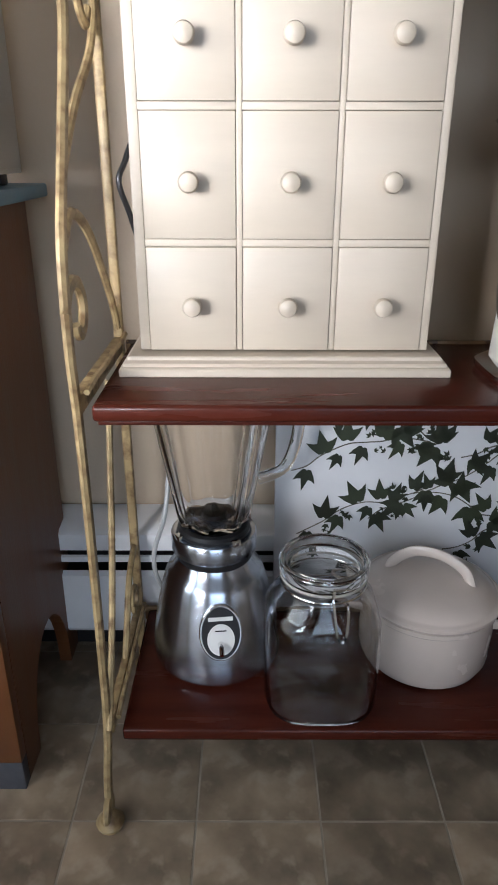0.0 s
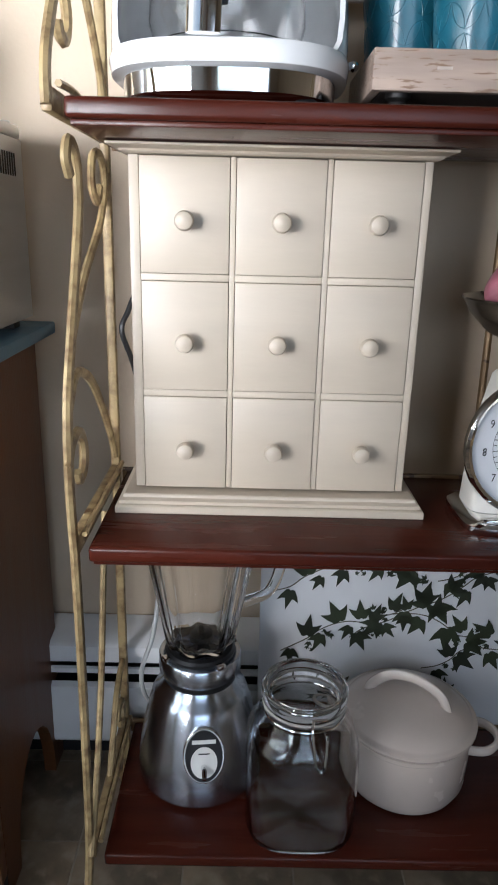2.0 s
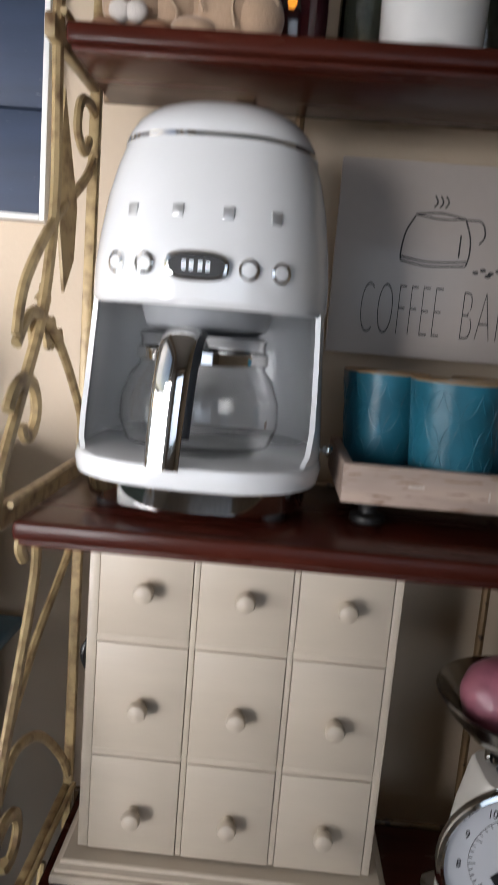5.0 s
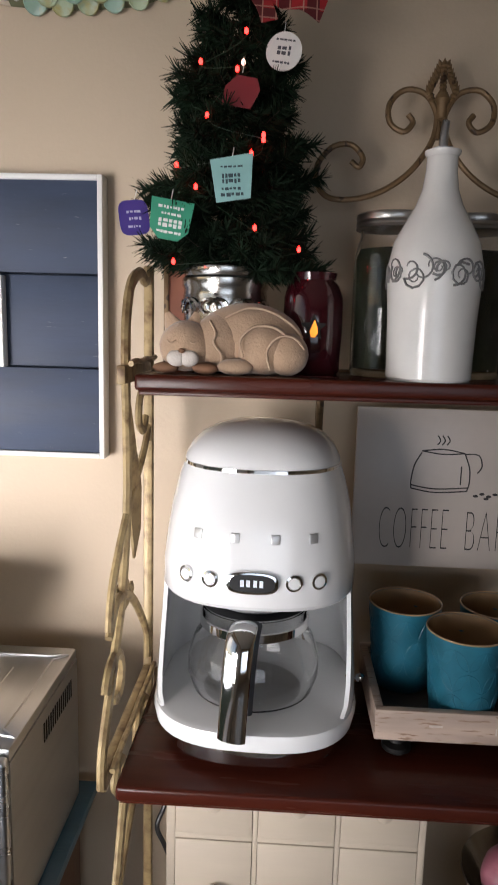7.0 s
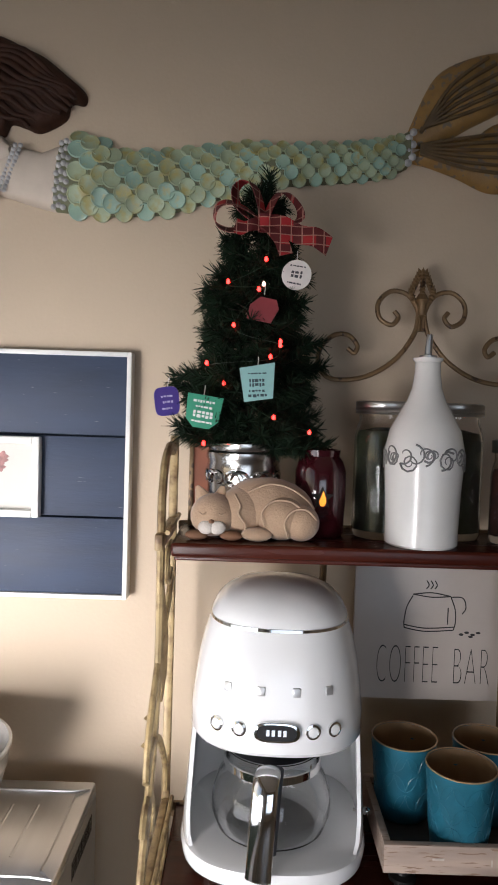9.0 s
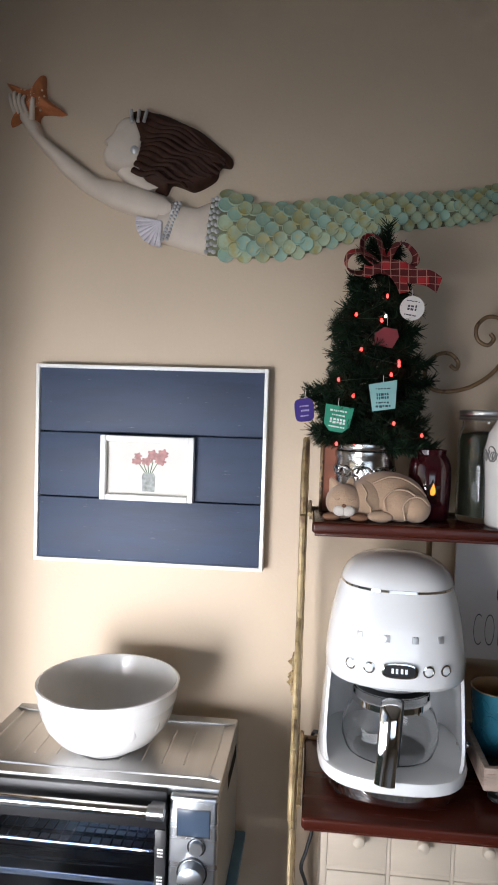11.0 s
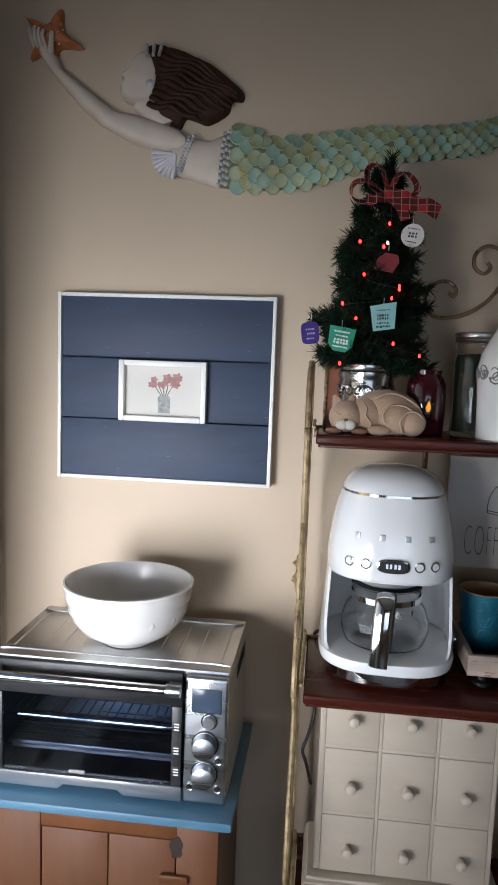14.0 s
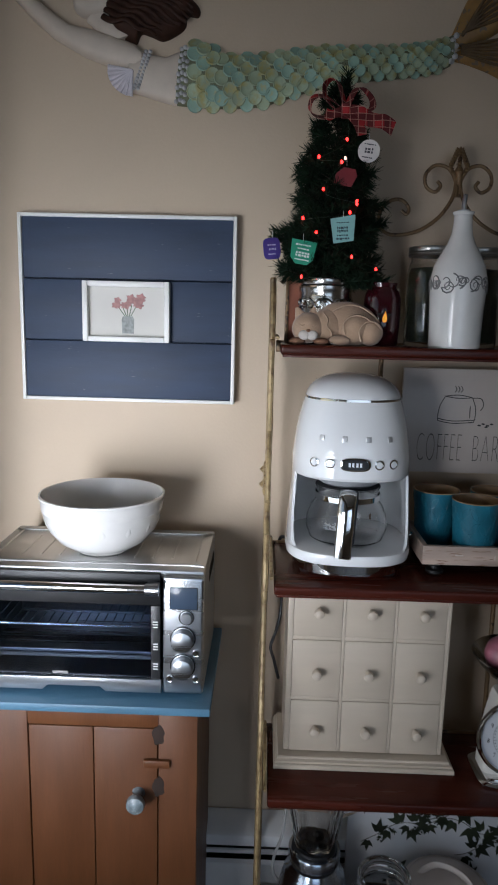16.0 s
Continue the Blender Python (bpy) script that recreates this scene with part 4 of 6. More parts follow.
# ---- bottom shelf ----
def blender_machine():
    b = thing("blender", (0.305, 0.814, 0.1121), "brushed steel blender with ribbed glass jar", "blender")
    part("base", lathe([(0, 0.004), (0.078, 0.004), (0.0825, 0.008), (0.0835, 0.018), (0.0825, 0.034), (0.0795, 0.058), (0.0745, 0.086), (0.0685, 0.112), (0.0640, 0.128), (0.0600, 0.136), (0.054, 0.140), (0.048, 0.1525), (0, 0.153)], 56), STEEL_ROUND, b)
    for k in range(4):
        part("foot", lathe([(0, 0), (0.008, 0), (0.009, 0.005), (0, 0.005)], 12, (0.06 * math.cos(k * 1.571 + 0.8), 0.06 * math.sin(k * 1.571 + 0.8), 0)), BLACK, b)
    part("seat_ring", lathe([(0.036, 0.152), (0.047, 0.1525), (0.048, 0.158), (0.046, 0.1635), (0.036, 0.1635)], 40), BLACK, b)
    part("collar", lathe([(0.040, 0.164), (0.0525, 0.164), (0.0540, 0.166), (0.0540, 0.187), (0.0525, 0.189), (0.046, 0.189), (0.042, 0.186)], 48), STEEL_ROUND, b, "brushed steel threaded collar")
    for k in range(4):
        a = math.tau * k / 4 + 0.6
        part("collar_lug", box(-0.004, 0.003, -0.006, 0.006, 0, 0.007, 0.001), CHROME, b, at=Matrix.Translation((0.0505 * math.cos(a), 0.0505 * math.sin(a), 0.188)) @ Matrix.Rotation(a, 4, "Z"))
    part("gasket", lathe([(0.034, 0.187), (0.0455, 0.1875), (0.046, 0.193), (0.043, 0.1965), (0.036, 0.197)], 36), BLACK, b)
    part("blade_boss", lathe([(0, 0.207), (0.018, 0.2075), (0.017, 0.214), (0.006, 0.216), (0.004, 0.224), (0, 0.225)], 24), BLACK, b)
    jar = [(0, 0.199), (0.034, 0.1985), (0.040, 0.202), (0.044, 0.215), (0.048, 0.240), (0.054, 0.275), (0.061, 0.315), (0.066, 0.345), (0.069, 0.362), (0.069, 0.368), (0.0645, 0.368), (0.0610, 0.345), (0.0560, 0.315), (0.0490, 0.275), (0.0430, 0.240), (0.0385, 0.216), (0.034, 0.207), (0.0, 0.205)]
    j = part("glass_jar", lathe(jar, 96, lobes=7, depth=0.085), GLASS, b, "clear ribbed glass jar")
    hp = smoothline([(0.066, 0.02, 0.345), (0.1, 0.03, 0.345), (0.105, 0.032, 0.31), (0.09, 0.028, 0.262), (0.055, 0.02, 0.248)], 6)
    part("jar_handle", tube(hp, 0.008, 12, 0.006), GLASS, j)
    plaque = part("badge", rings([superring(0, 0, z, 0.0265 * k, 0.0365 * k, 2.0, 40) for z, k in ((-0.016, 1.0), (0.002, 1.0), (0.0032, 0.96))]), CHROME, b, at=pose(0.010, -0.0760, 0.086, 76, 0, 6))
    part("badge_black", rings([superring(0, 0, z, 0.0235, 0.0335, 2.0, 40) for z in (0.0032, 0.0040)]), BLACK, plaque)
    part("badge_white", rings([superring(0, -0.008, z, 0.0168, 0.0205, 2.0, 36) for z in (0.0040, 0.0046)]), WHITE_TRIM, plaque)
    part("badge_bar", box(-0.015, 0.015, 0.0165, 0.0215, 0.004, 0.0046), WHITE_TRIM, plaque)
    part("label_bar", box(-0.007, 0.007, 0.003, 0.0045, 0.0046, 0.0050), IRON, plaque)
    part("toggle_switch", tube([(0, -0.014, 0.004), (0, -0.015, 0.012), (0, -0.021, 0.020)], 0.0035, 10, taper=(1.3, 0.8)), CHROME, plaque)
    part("power_cord", tube(smoothline([(-0.05, 0.055, 0.03), (-0.08, 0.05, 0.07), (-0.083, 0.03, 0.13), (-0.066, 0.03, 0.19), (-0.058, 0.05, 0.26)], 7), 0.0032, 8), material("grey cord", (0.45, 0.45, 0.44), 0.5), b)


blender_machine()


def clip_jar():
    j = thing("clip_jar", (0.437, 0.737, 0.1121), "empty clear glass jar with wire clip lid", "jar")
    body = [(0, 0), (0.058, 0.0), (0.066, 0.004), (0.069, 0.014), (0.0695, 0.09), (0.068, 0.125), (0.060, 0.148), (0.050, 0.160), (0.048, 0.168), (0.050, 0.174),
            (0.0475, 0.174), (0.0458, 0.168), (0.0478, 0.159), (0.0583, 0.1465), (0.0661, 0.1245), (0.0677, 0.09), (0.0672, 0.016), (0.0640, 0.007), (0.057, 0.004), (0, 0.004)]
    n = 48
    loops = []
    for r, z in body:
        k = 3.2 if z < 0.14 else 2.0
        loops.append([(x, y, z) for x, y, _ in superring(0, 0, z, max(r, 1e-4), max(r, 1e-4), k, n)])
    part("jar_body", rings(loops), GLASS, j)
    part("lid", lathe([(0, 0.1835), (0.040, 0.1835), (0.0445, 0.1782), (0.0510, 0.1782), (0.0525, 0.182), (0.0525, 0.194), (0.0510, 0.1965), (0.0480, 0.1970), (0.0462, 0.1950), (0.0450, 0.1875), (0.043, 0.1862), (0, 0.1862)], 48), GLASS, j)
    part("rubber_seal", lathe([(0.046, 0.1745), (0.0515, 0.1745), (0.0515, 0.1778), (0.046, 0.1778)], 44), material("clear seal", (0.5, 0.47, 0.42), 0.5), j)
    wire = bmesh.new()
    for z, r in ((0.166, 0.0498),):
        ring = [(r * math.cos(math.tau * i / 40), r * math.sin(math.tau * i / 40), z) for i in range(41)]
        tube(ring, 0.0014, 6, bm=wire)
    tube(smoothline([(0.006, -0.0545, 0.187), (0.004, -0.062, 0.178), (0.006, -0.063, 0.165), (0.010, -0.064, 0.135), (0.016, -0.064, 0.124), (0.021, -0.063, 0.135), (0.022, -0.060, 0.165), (0.020, -0.0525, 0.170)], 5), 0.0016, 6, bm=wire)
    tube([(0.004, -0.0555, 0.188), (0.022, -0.053, 0.188)], 0.0016, 6, bm=wire)
    part("wire_clip", wire, CHROME, j)


clip_jar()


def dutch_oven():
    p = thing("lidded_pot", (0.585, 0.808, 0.1121), "cream enamelled lidded casserole pot", "pot")
    p.scale = (0.91, 0.91, 1.05)
    part("pot_body", lathe([(0, 0), (0.074, 0), (0.085, 0.004), (0.0915, 0.016), (0.0935, 0.055), (0.0940, 0.082), (0.0962, 0.084), (0.0966, 0.0895), (0.0950, 0.0905), (0.091, 0.0905), (0.089, 0.06), (0.085, 0.02), (0.07, 0.008), (0, 0.006)], 56), POT, p)
    part("lid", lathe([(0, 0.0905), (0.0905, 0.0905), (0.0915, 0.0930), (0.0985, 0.0932), (0.1004, 0.0955), (0.1004, 0.0990), (0.0985, 0.1008), (0.0945, 0.1012), (0.0920, 0.1035), (0.086, 0.1085), (0.075, 0.114), (0.05, 0.1215), (0.02, 0.1245), (0, 0.125)], 56), POT, p)
    part("lid_handle", tube(smoothline([(-0.054, 0.022, 0.114), (-0.048, 0.020, 0.128), (-0.024, 0.010, 0.146), (0.010, -0.006, 0.148), (0.040, -0.020, 0.134), (0.050, -0.025, 0.114)], 6), 0.0085, 12, 0.0058), POT, p)
    for s in (-1, 1):
        h = smoothline([(s * 0.088, -0.032, 0.078), (s * 0.112, -0.030, 0.080), (s * 0.128, -0.012, 0.081), (s * 0.128, 0.012, 0.081), (s * 0.112, 0.030, 0.080), (s * 0.088, 0.032, 0.078)], 5)
        part("side_handle", tube(h, 0.0065, 10, 0.0048), POT, p, at=Matrix.Rotation(radians(-14), 4, "Z"))


dutch_oven()


def ivy_board():
    b = thing("ivy_board", (0.577, 0.906, 0.1125), "white board printed with green ivy vines", "board")
    x0, z1 = 0.192, 0.375
    part("panel", box(-x0, x0, 0, 0.010, 0, z1, 0.002), material("white laminate", (0.66, 0.66, 0.67), 0.4, var=0.03, scale=5), b)
    ivy = material("printed ivy green", (0.024, 0.032, 0.013), 0.5, var=0.4, scale=60, fine=200, pieces=0.4)
    stem = material("printed vine brown", (0.10, 0.085, 0.06), 0.6, var=0.3, scale=60)
    out = [(0, -0.30), (0.14, -0.38), (0.32, -0.36), (0.46, -0.18), (0.62, 0.02), (0.82, 0.42), (0.52, 0.28), (0.28, 0.24), (0.20, 0.46), (0, 1.0)]
    out = out + [(-x, z) for x, z in out[-2:0:-1]]
    bm = plate(out, -0.03, 0.0, 0.0)
    me = bpy.data.meshes.new("leaf")
    bm.to_mesh(me)
    bm.free()
    me.materials.append(ivy)
    random.seed(11)
    vines = bmesh.new()
    def put(x, z, k, a):
        if abs(x) < x0 - 0.012 and 0.012 < z < z1 - 0.012:
            shared("leaf", me, b, Matrix.Translation((x, -0.0006, z)) @ Matrix.Rotation(a, 4, "Y") @ Matrix.Diagonal((k * random.uniform(0.75, 1.1), 0.03, k, 1)))
    starts = [(-0.17, 0.335, -4), (-0.17, 0.225, 12), (-0.16, 0.125, 6), (0.0, 0.19, 18), (0.03, 0.34, -18), (0.06, 0.245, 8), (0.05, 0.10, 14), (-0.12, 0.04, 6), (-0.06, 0.15, 25)]
    for sx, sz, a in starts:
        pts, x, z, d = [], sx, sz, radians(a)
        for i in range(10):
            pts.append((x, -0.0004, z))
            d += random.uniform(-0.45, 0.45)
            x += 0.022 * math.cos(d)
            z += 0.022 * math.sin(d)
            d *= 0.8
            if abs(x) > x0 - 0.012 or not 0.01 < z < z1 - 0.01:
                break
            side = 1 if i % 2 else -1
            put(x + random.uniform(-0.006, 0.006), z + side * 0.014, random.uniform(0.018, 0.029), radians(random.uniform(-60, 60)) + (0 if side > 0 else math.pi))
            if random.random() < 0.5:
                for k in range(3):
                    put(x + random.uniform(-0.012, 0.012), z - side * random.uniform(0.008, 0.02), random.uniform(0.004, 0.008), random.uniform(0, 6.28))
        if len(pts) > 2:
            tube(smoothline(pts, 4), 0.0009, 5, 0.0005, bm=vines)
    part("vine", vines, stem, b)


ivy_board()


# ---- third shelf: tray, mugs, sign ----
def tray():
    t = thing("wooden_tray", (0.611, 0.813, 0.9321), "whitewashed wooden tray on turned black feet", "tray")
    hx, hy, z0, z1 = 0.146, 0.080, 0.022, 0.057
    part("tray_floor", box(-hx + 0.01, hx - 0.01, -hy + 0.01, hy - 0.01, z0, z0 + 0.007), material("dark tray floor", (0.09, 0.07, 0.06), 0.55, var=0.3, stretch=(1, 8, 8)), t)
    f = part("tray_side", box(-hx, hx, -hy, -hy + 0.0098, z0, z1, 0.0015), DRIFT, t)
    part("tray_side", box(-hx, hx, hy - 0.0098, hy, z0, z1, 0.0015), DRIFT, t)
    for s in (-1, 1):
        a, b = sorted((s * hx, s * (hx - 0.0098)))
        part("tray_end", box(a, b, -hy + 0.0099, hy - 0.0099, z0, z1, 0.0015), DRIFT, t)
        for y in (-0.06, 0.06):
            part("foot", lathe([(0, 0), (0.013, 0), (0.0165, 0.003), (0.016, 0.008), (0.009, 0.011), (0.008, 0.015), (0.012, 0.018), (0.012, 0.022), (0, 0.022)], 20, (s * 0.118, y, 0)), IRON, t)
    carve = material("carved mark", (0.60, 0.52, 0.46), 0.7, var=0.2, scale=60)
    part("carved_bar", box(-0.088, -0.074, -hy - 0.0006, -hy + 0.0005, z0 + 0.018, z0 + 0.0205), carve, f)
    for i in range(6):
        part("carved_bar", box(-0.018 + i * 0.008, -0.0165 + i * 0.008, -hy - 0.0006, -hy + 0.0005, z0 + 0.012, z0 + 0.020), carve, f)


tray()


def mug():
    m = thing("mug", (0, 0, 0), "teal glazed mug with raised petal pattern", "mug", group="teal mugs on the tray")
    wall = [(0, 0), (0.034, 0), (0.037, 0.003), (0.040, 0.03), (0.0435, 0.075), (0.0468, 0.108)]
    part("mug_body", lathe(wall + [(0.0471, 0.110), (0.0460, 0.1112), (0.0450, 0.1098)], 48), TEAL, m)
    part("mug_inside", lathe([(0.0452, 0.1099), (0.0415, 0.075), (0.038, 0.03), (0.034, 0.008), (0, 0.006)][::-1], 44), MUG_IN, m, "tan glazed inside")
    rim = [(0.0461 * math.cos(math.tau * i / 48), 0.0461 * math.sin(math.tau * i / 48), 0.1108) for i in range(49)]
    part("rim", tube(rim, 0.0012, 6), MUG_IN, m)
    bm = bmesh.new()
    def surf(a, z):
        for (r0, z0), (r1, z1) in zip(wall[2:], wall[3:]):
            if z0 <= z <= z1:
                r = r0 + (r1 - r0) * (z - z0) / (z1 - z0)
        return (r * math.cos(a), r * math.sin(a), z)
    for row in range(3):
        for k in range(8):
            for d in (-1, 1):
                a0, zc = math.tau * (k + 0.5 * (row % 2)) / 8, 0.022 + 0.028 * row
                for e in (-1, 1):
                    pts = []
                    for i in range(9):
                        u = i / 8
                        w = e * 0.10 * math.sin(math.pi * u)
                        pts.append(surf(a0 + d * 0.39 * u + w * 0.55, min(max(zc + 0.024 * u + w * 0.055 * -d, 0.004), 0.102)))
                    tube(pts, 0.0005, 5, bm=bm)
    part("petal_relief", bm, TEAL, m)
    hp = smoothline([(0.043, 0, 0.085), (0.062, 0, 0.084), (0.069, 0, 0.062), (0.062, 0, 0.038), (0.041, 0, 0.032)], 6)
    part("handle", tube(hp, 0.005, 10, 0.007), TEAL, m)
    return m


first = mug()
first.matrix_world = pose(0.567, 0.778, 0.9613, 0, 0, 82) @ Matrix.Diagonal((0.93, 0.93, 0.94, 1))
copy_thing(first, pose(0.512, 0.850, 0.9613, 0, 0, 60))
copy_thing(first, pose(0.622, 0.849, 0.9613, 0, 0, 75))


def coffee_sign():
    s = thing("coffee_sign", (0.576, 0.936, 1.080), "whitewashed sign lettered coffee bar with jug drawing", "sign")
    part("board", box(-0.124, 0.130, 0.0, 0.008, 0.0, 0.212, 0.001), material("sign white", (0.50, 0.44, 0.39), 0.4, var=0.08, scale=7, coat=0.2), s)
    ink = material("sign ink", (0.03, 0.027, 0.026), 0.6, var=0.2)
    for word, x, w in (("COFFEE", -0.0905, 0.090), ("BAR", 0.022, 0.053)):
        cu = bpy.data.curves.new("lettering", "FONT")
        cu.body, cu.size, cu.extrude, cu.offset, cu.space_character = word, 0.1, 0.0002, -0.0034, 1.12
        t = new("lettering", cu)
        t.parent = s
        cu.materials.append(ink)
        bpy.context.view_layer.update()
        t.matrix_basis = Matrix.Translation((x, -0.0006, 0.023)) @ Matrix.Rotation(radians(90), 4, "X") @ Matrix.Diagonal((w / max(t.dimensions.x, 1e-3), 0.055 / max(t.dimensions.y, 1e-3), 1, 1))
    def line(pts, r=0.0009, per=5):
        part("drawn_line", tube(smoothline([((x - 0.033) * 0.867 - 0.0084, -0.0003, z * 0.944 + 0.001) for x, z in pts], per), r, 5, 0.0004), ink, s)
    line([(-0.002, 0.165), (0.03, 0.161), (0.062, 0.163)])
    line([(-0.002, 0.165), (0.03, 0.168), (0.062, 0.163)])
    line([(-0.002, 0.163), (-0.012, 0.145), (-0.016, 0.122), (-0.015, 0.112)])
    line([(0.062, 0.162), (0.070, 0.142), (0.071, 0.122), (0.068, 0.110)])
    line([(-0.015, 0.112), (0.02, 0.107), (0.068, 0.110)])
    line([(-0.016, 0.117), (0.02, 0.112), (0.069, 0.115)])
    line([(0.062, 0.162), (0.082, 0.161), (0.088, 0.146), (0.082, 0.136)])
    line([(0.058, 0.119), (0.058, 0.145)])
    for dx in (0.020, 0.027, 0.034):
        line([(dx, 0.174), (dx + 0.004, 0.180), (dx, 0.187)])
    for x, z in ((0.034, 0.099), (0.042, 0.102), (0.051, 0.099), (0.059, 0.102), (0.048, 0.096)):
        part("drawn_bean", plate([(x + 0.0035 * math.cos(a), z + 0.0018 * math.sin(a)) for a in [math.tau * k / 12 for k in range(12)]], -0.0006, -0.0001), ink, s)


coffee_sign()


# ---- top shelf ----
TOP = 1.3381


def bottle():
    b = thing("oil_bottle", (0.508, 0.795, TOP), "white glazed ceramic oil bottle with metal pourer", "bottle")
    b.scale = (0.92, 0.92, 0.915)
    part("bottle_body", lathe([(0, 0), (0.046, 0), (0.0485, 0.003), (0.0485, 0.02), (0.050, 0.07), (0.0525, 0.11), (0.0525, 0.13), (0.0475, 0.155), (0.036, 0.177), (0.026, 0.195), (0.020, 0.212), (0.0172, 0.232), (0.0168, 0.247),
                              (0.0195, 0.250), (0.0198, 0.253), (0.012, 0.2535), (0.010, 0.24), (0, 0.24)], 48), STONEWARE, b)
    bm = bmesh.new()
    random.seed(21)
    for k in range(13):
        a0 = math.tau * k / 13
        for s in (-1, 1, 2):
            size, turn, dz = random.uniform(0.008, 0.016), random.uniform(0, 6.28), random.uniform(-0.007, 0.007)
            pts = []
            for i in range(15):
                t = i / 14 * random.choice((4.6, 4.7))
                r = size * (1 - t / 6.5)
                u, v = r * math.cos(t * s + turn), r * math.sin(t * s + turn)
                a = a0 + u / 0.053 + s * 0.12
                pts.append((0.0530 * math.cos(a), 0.0530 * math.sin(a), 0.119 + dz + v))
            tube(pts, 0.0012, 6, bm=bm, taper=(1.2, 0.6))
    tagged(part("relief_band", bm, material("grey washed relief", (0.20, 0.195, 0.19), 0.4, var=0.35, scale=60, coat=0.3), b, "raised grey-washed scroll band"), kind="stuff")
    p = tube(smoothline([(0, 0, 0.2536), (0, 0, 0.27), (0.0015, 0, 0.285)], 4), 0.0048, 12, taper=(1.1, 0.85))
    merge(p, lathe([(0.003, 0.25), (0.0115, 0.25), (0.0115, 0.2565), (0.004, 0.258)], 20))
    part("pourer", p, STEEL, b)


bottle()


def canister(at, r, h, label, fill, name="glass_canister", lidmat=None):
    c = thing(name, at, label, "jar")
    part("jar_body", lathe([(0, 0), (r * 0.93, 0), (r, 0.006), (r, h - 0.03), (r * 0.93, h - 0.016), (r * 0.86, h - 0.008), (r * 0.86, h), (r * 0.80, h), (r * 0.80, h - 0.008), (r * 0.90, h - 0.02), (r * 0.95, h - 0.03), (r * 0.95, 0.009), (0, 0.007)], 40), GLASS, c)
    part("contents", lathe([(0, 0.0085), (r * 0.945, 0.0100), (r * 0.945, h - 0.032), (r * 0.86, h - 0.021), (r * 0.4, h - 0.018), (0, h - 0.018)], 32), fill, c)
    n = 48
    lid = [(0, h + 0.0006), (r * 0.98, h + 0.0006 - 0.0), (r * 1.0, h + 0.001), (r * 0.97, h + 0.004), (r * 1.0, h + 0.006), (r * 0.97, h + 0.009), (r * 1.0, h + 0.012), (r * 0.98, h + 0.016), (r * 0.9, h + 0.0175), (0, h + 0.0175)]
    part("screw_lid", lathe(lid, n), lidmat or TIN, c)


TIN = material("tin lid", (0.45, 0.44, 0.42), 0.32, metal=1.0, var=0.1)
HERB = material("dried green herbs", (0.022, 0.030, 0.012), 0.9, var=0.6, scale=14, fine=150, bump=0.6)
SPICE = material("dried dark peppers", (0.13, 0.045, 0.03), 0.8, var=0.5, scale=40, fine=150, bump=0.6)
canister((0.470, 0.848, TOP), 0.041, 0.160, "glass jar of dried herbs, silver lid", HERB)
canister((0.560, 0.858, TOP), 0.041, 0.160, "glass jar of dried herbs, silver lid", HERB)
canister((0.634, 0.825, TOP), 0.030, 0.115, "small glass jar of dark red peppers", SPICE)
OXBLOOD = material("dark red glaze", (0.035, 0.004, 0.007), 0.12, var=0.15, coat=0.8)
dark = thing("candle_jar", (0.385, 0.842, TOP), "dark red glazed candle jar with star opening", "candle jar")
part("jar_body", lathe([(0, 0), (0.029, 0), (0.032, 0.004), (0.034, 0.05), (0.0335, 0.085), (0.029, 0.098), (0.0245, 0.104), (0.026, 0.112), (0.0235, 0.112), (0.022, 0.104), (0, 0.100)], 40), OXBLOOD, dark)
star = [((0.015 if k % 2 == 0 else 0.007) * math.sin(math.pi * k / 5), 0.052 + (0.015 if k % 2 == 0 else 0.007) * math.cos(math.pi * k / 5)) for k in range(10)]
# plate on the uncut jar, its black standing for the shaded star hole
part("star_opening", plate(star, -0.0352, -0.030, 0.0), GAP_SHADE, dark, "black star plate painting the shade of an opening", smooth=False)
flame = [(0.001, 0.061), (0.0042, 0.052), (0.0046, 0.046), (0.002, 0.0415), (-0.0028, 0.042), (-0.0042, 0.048)]
part("flame", plate(flame, -0.0360, -0.0353, 0.0), glow("candle flame", (1.0, 0.36, 0.03), 1.6), dark, "glowing orange flame light", smooth=False)
block = thing("small_picture", (0.234, 0.879, TOP), "small reddish-brown wooden frame", "picture frame")
bm = bmesh.new()
for a in ((-0.025, -0.019, 0, 0.125), (0.019, 0.025, 0, 0.125), (-0.019, 0.019, 0, 0.006), (-0.019, 0.019, 0.119, 0.125)):
    box(a[0], a[1], -0.006, 0.006, a[2], a[3], 0.001, bm=bm)
part("frame", bm, CREST_METAL, block)
part("frame_panel", box(-0.019, 0.019, -0.002, 0.003, 0.006, 0.119), material("terracotta panel", (0.30, 0.10, 0.05), 0.6, var=0.2, scale=20), block)


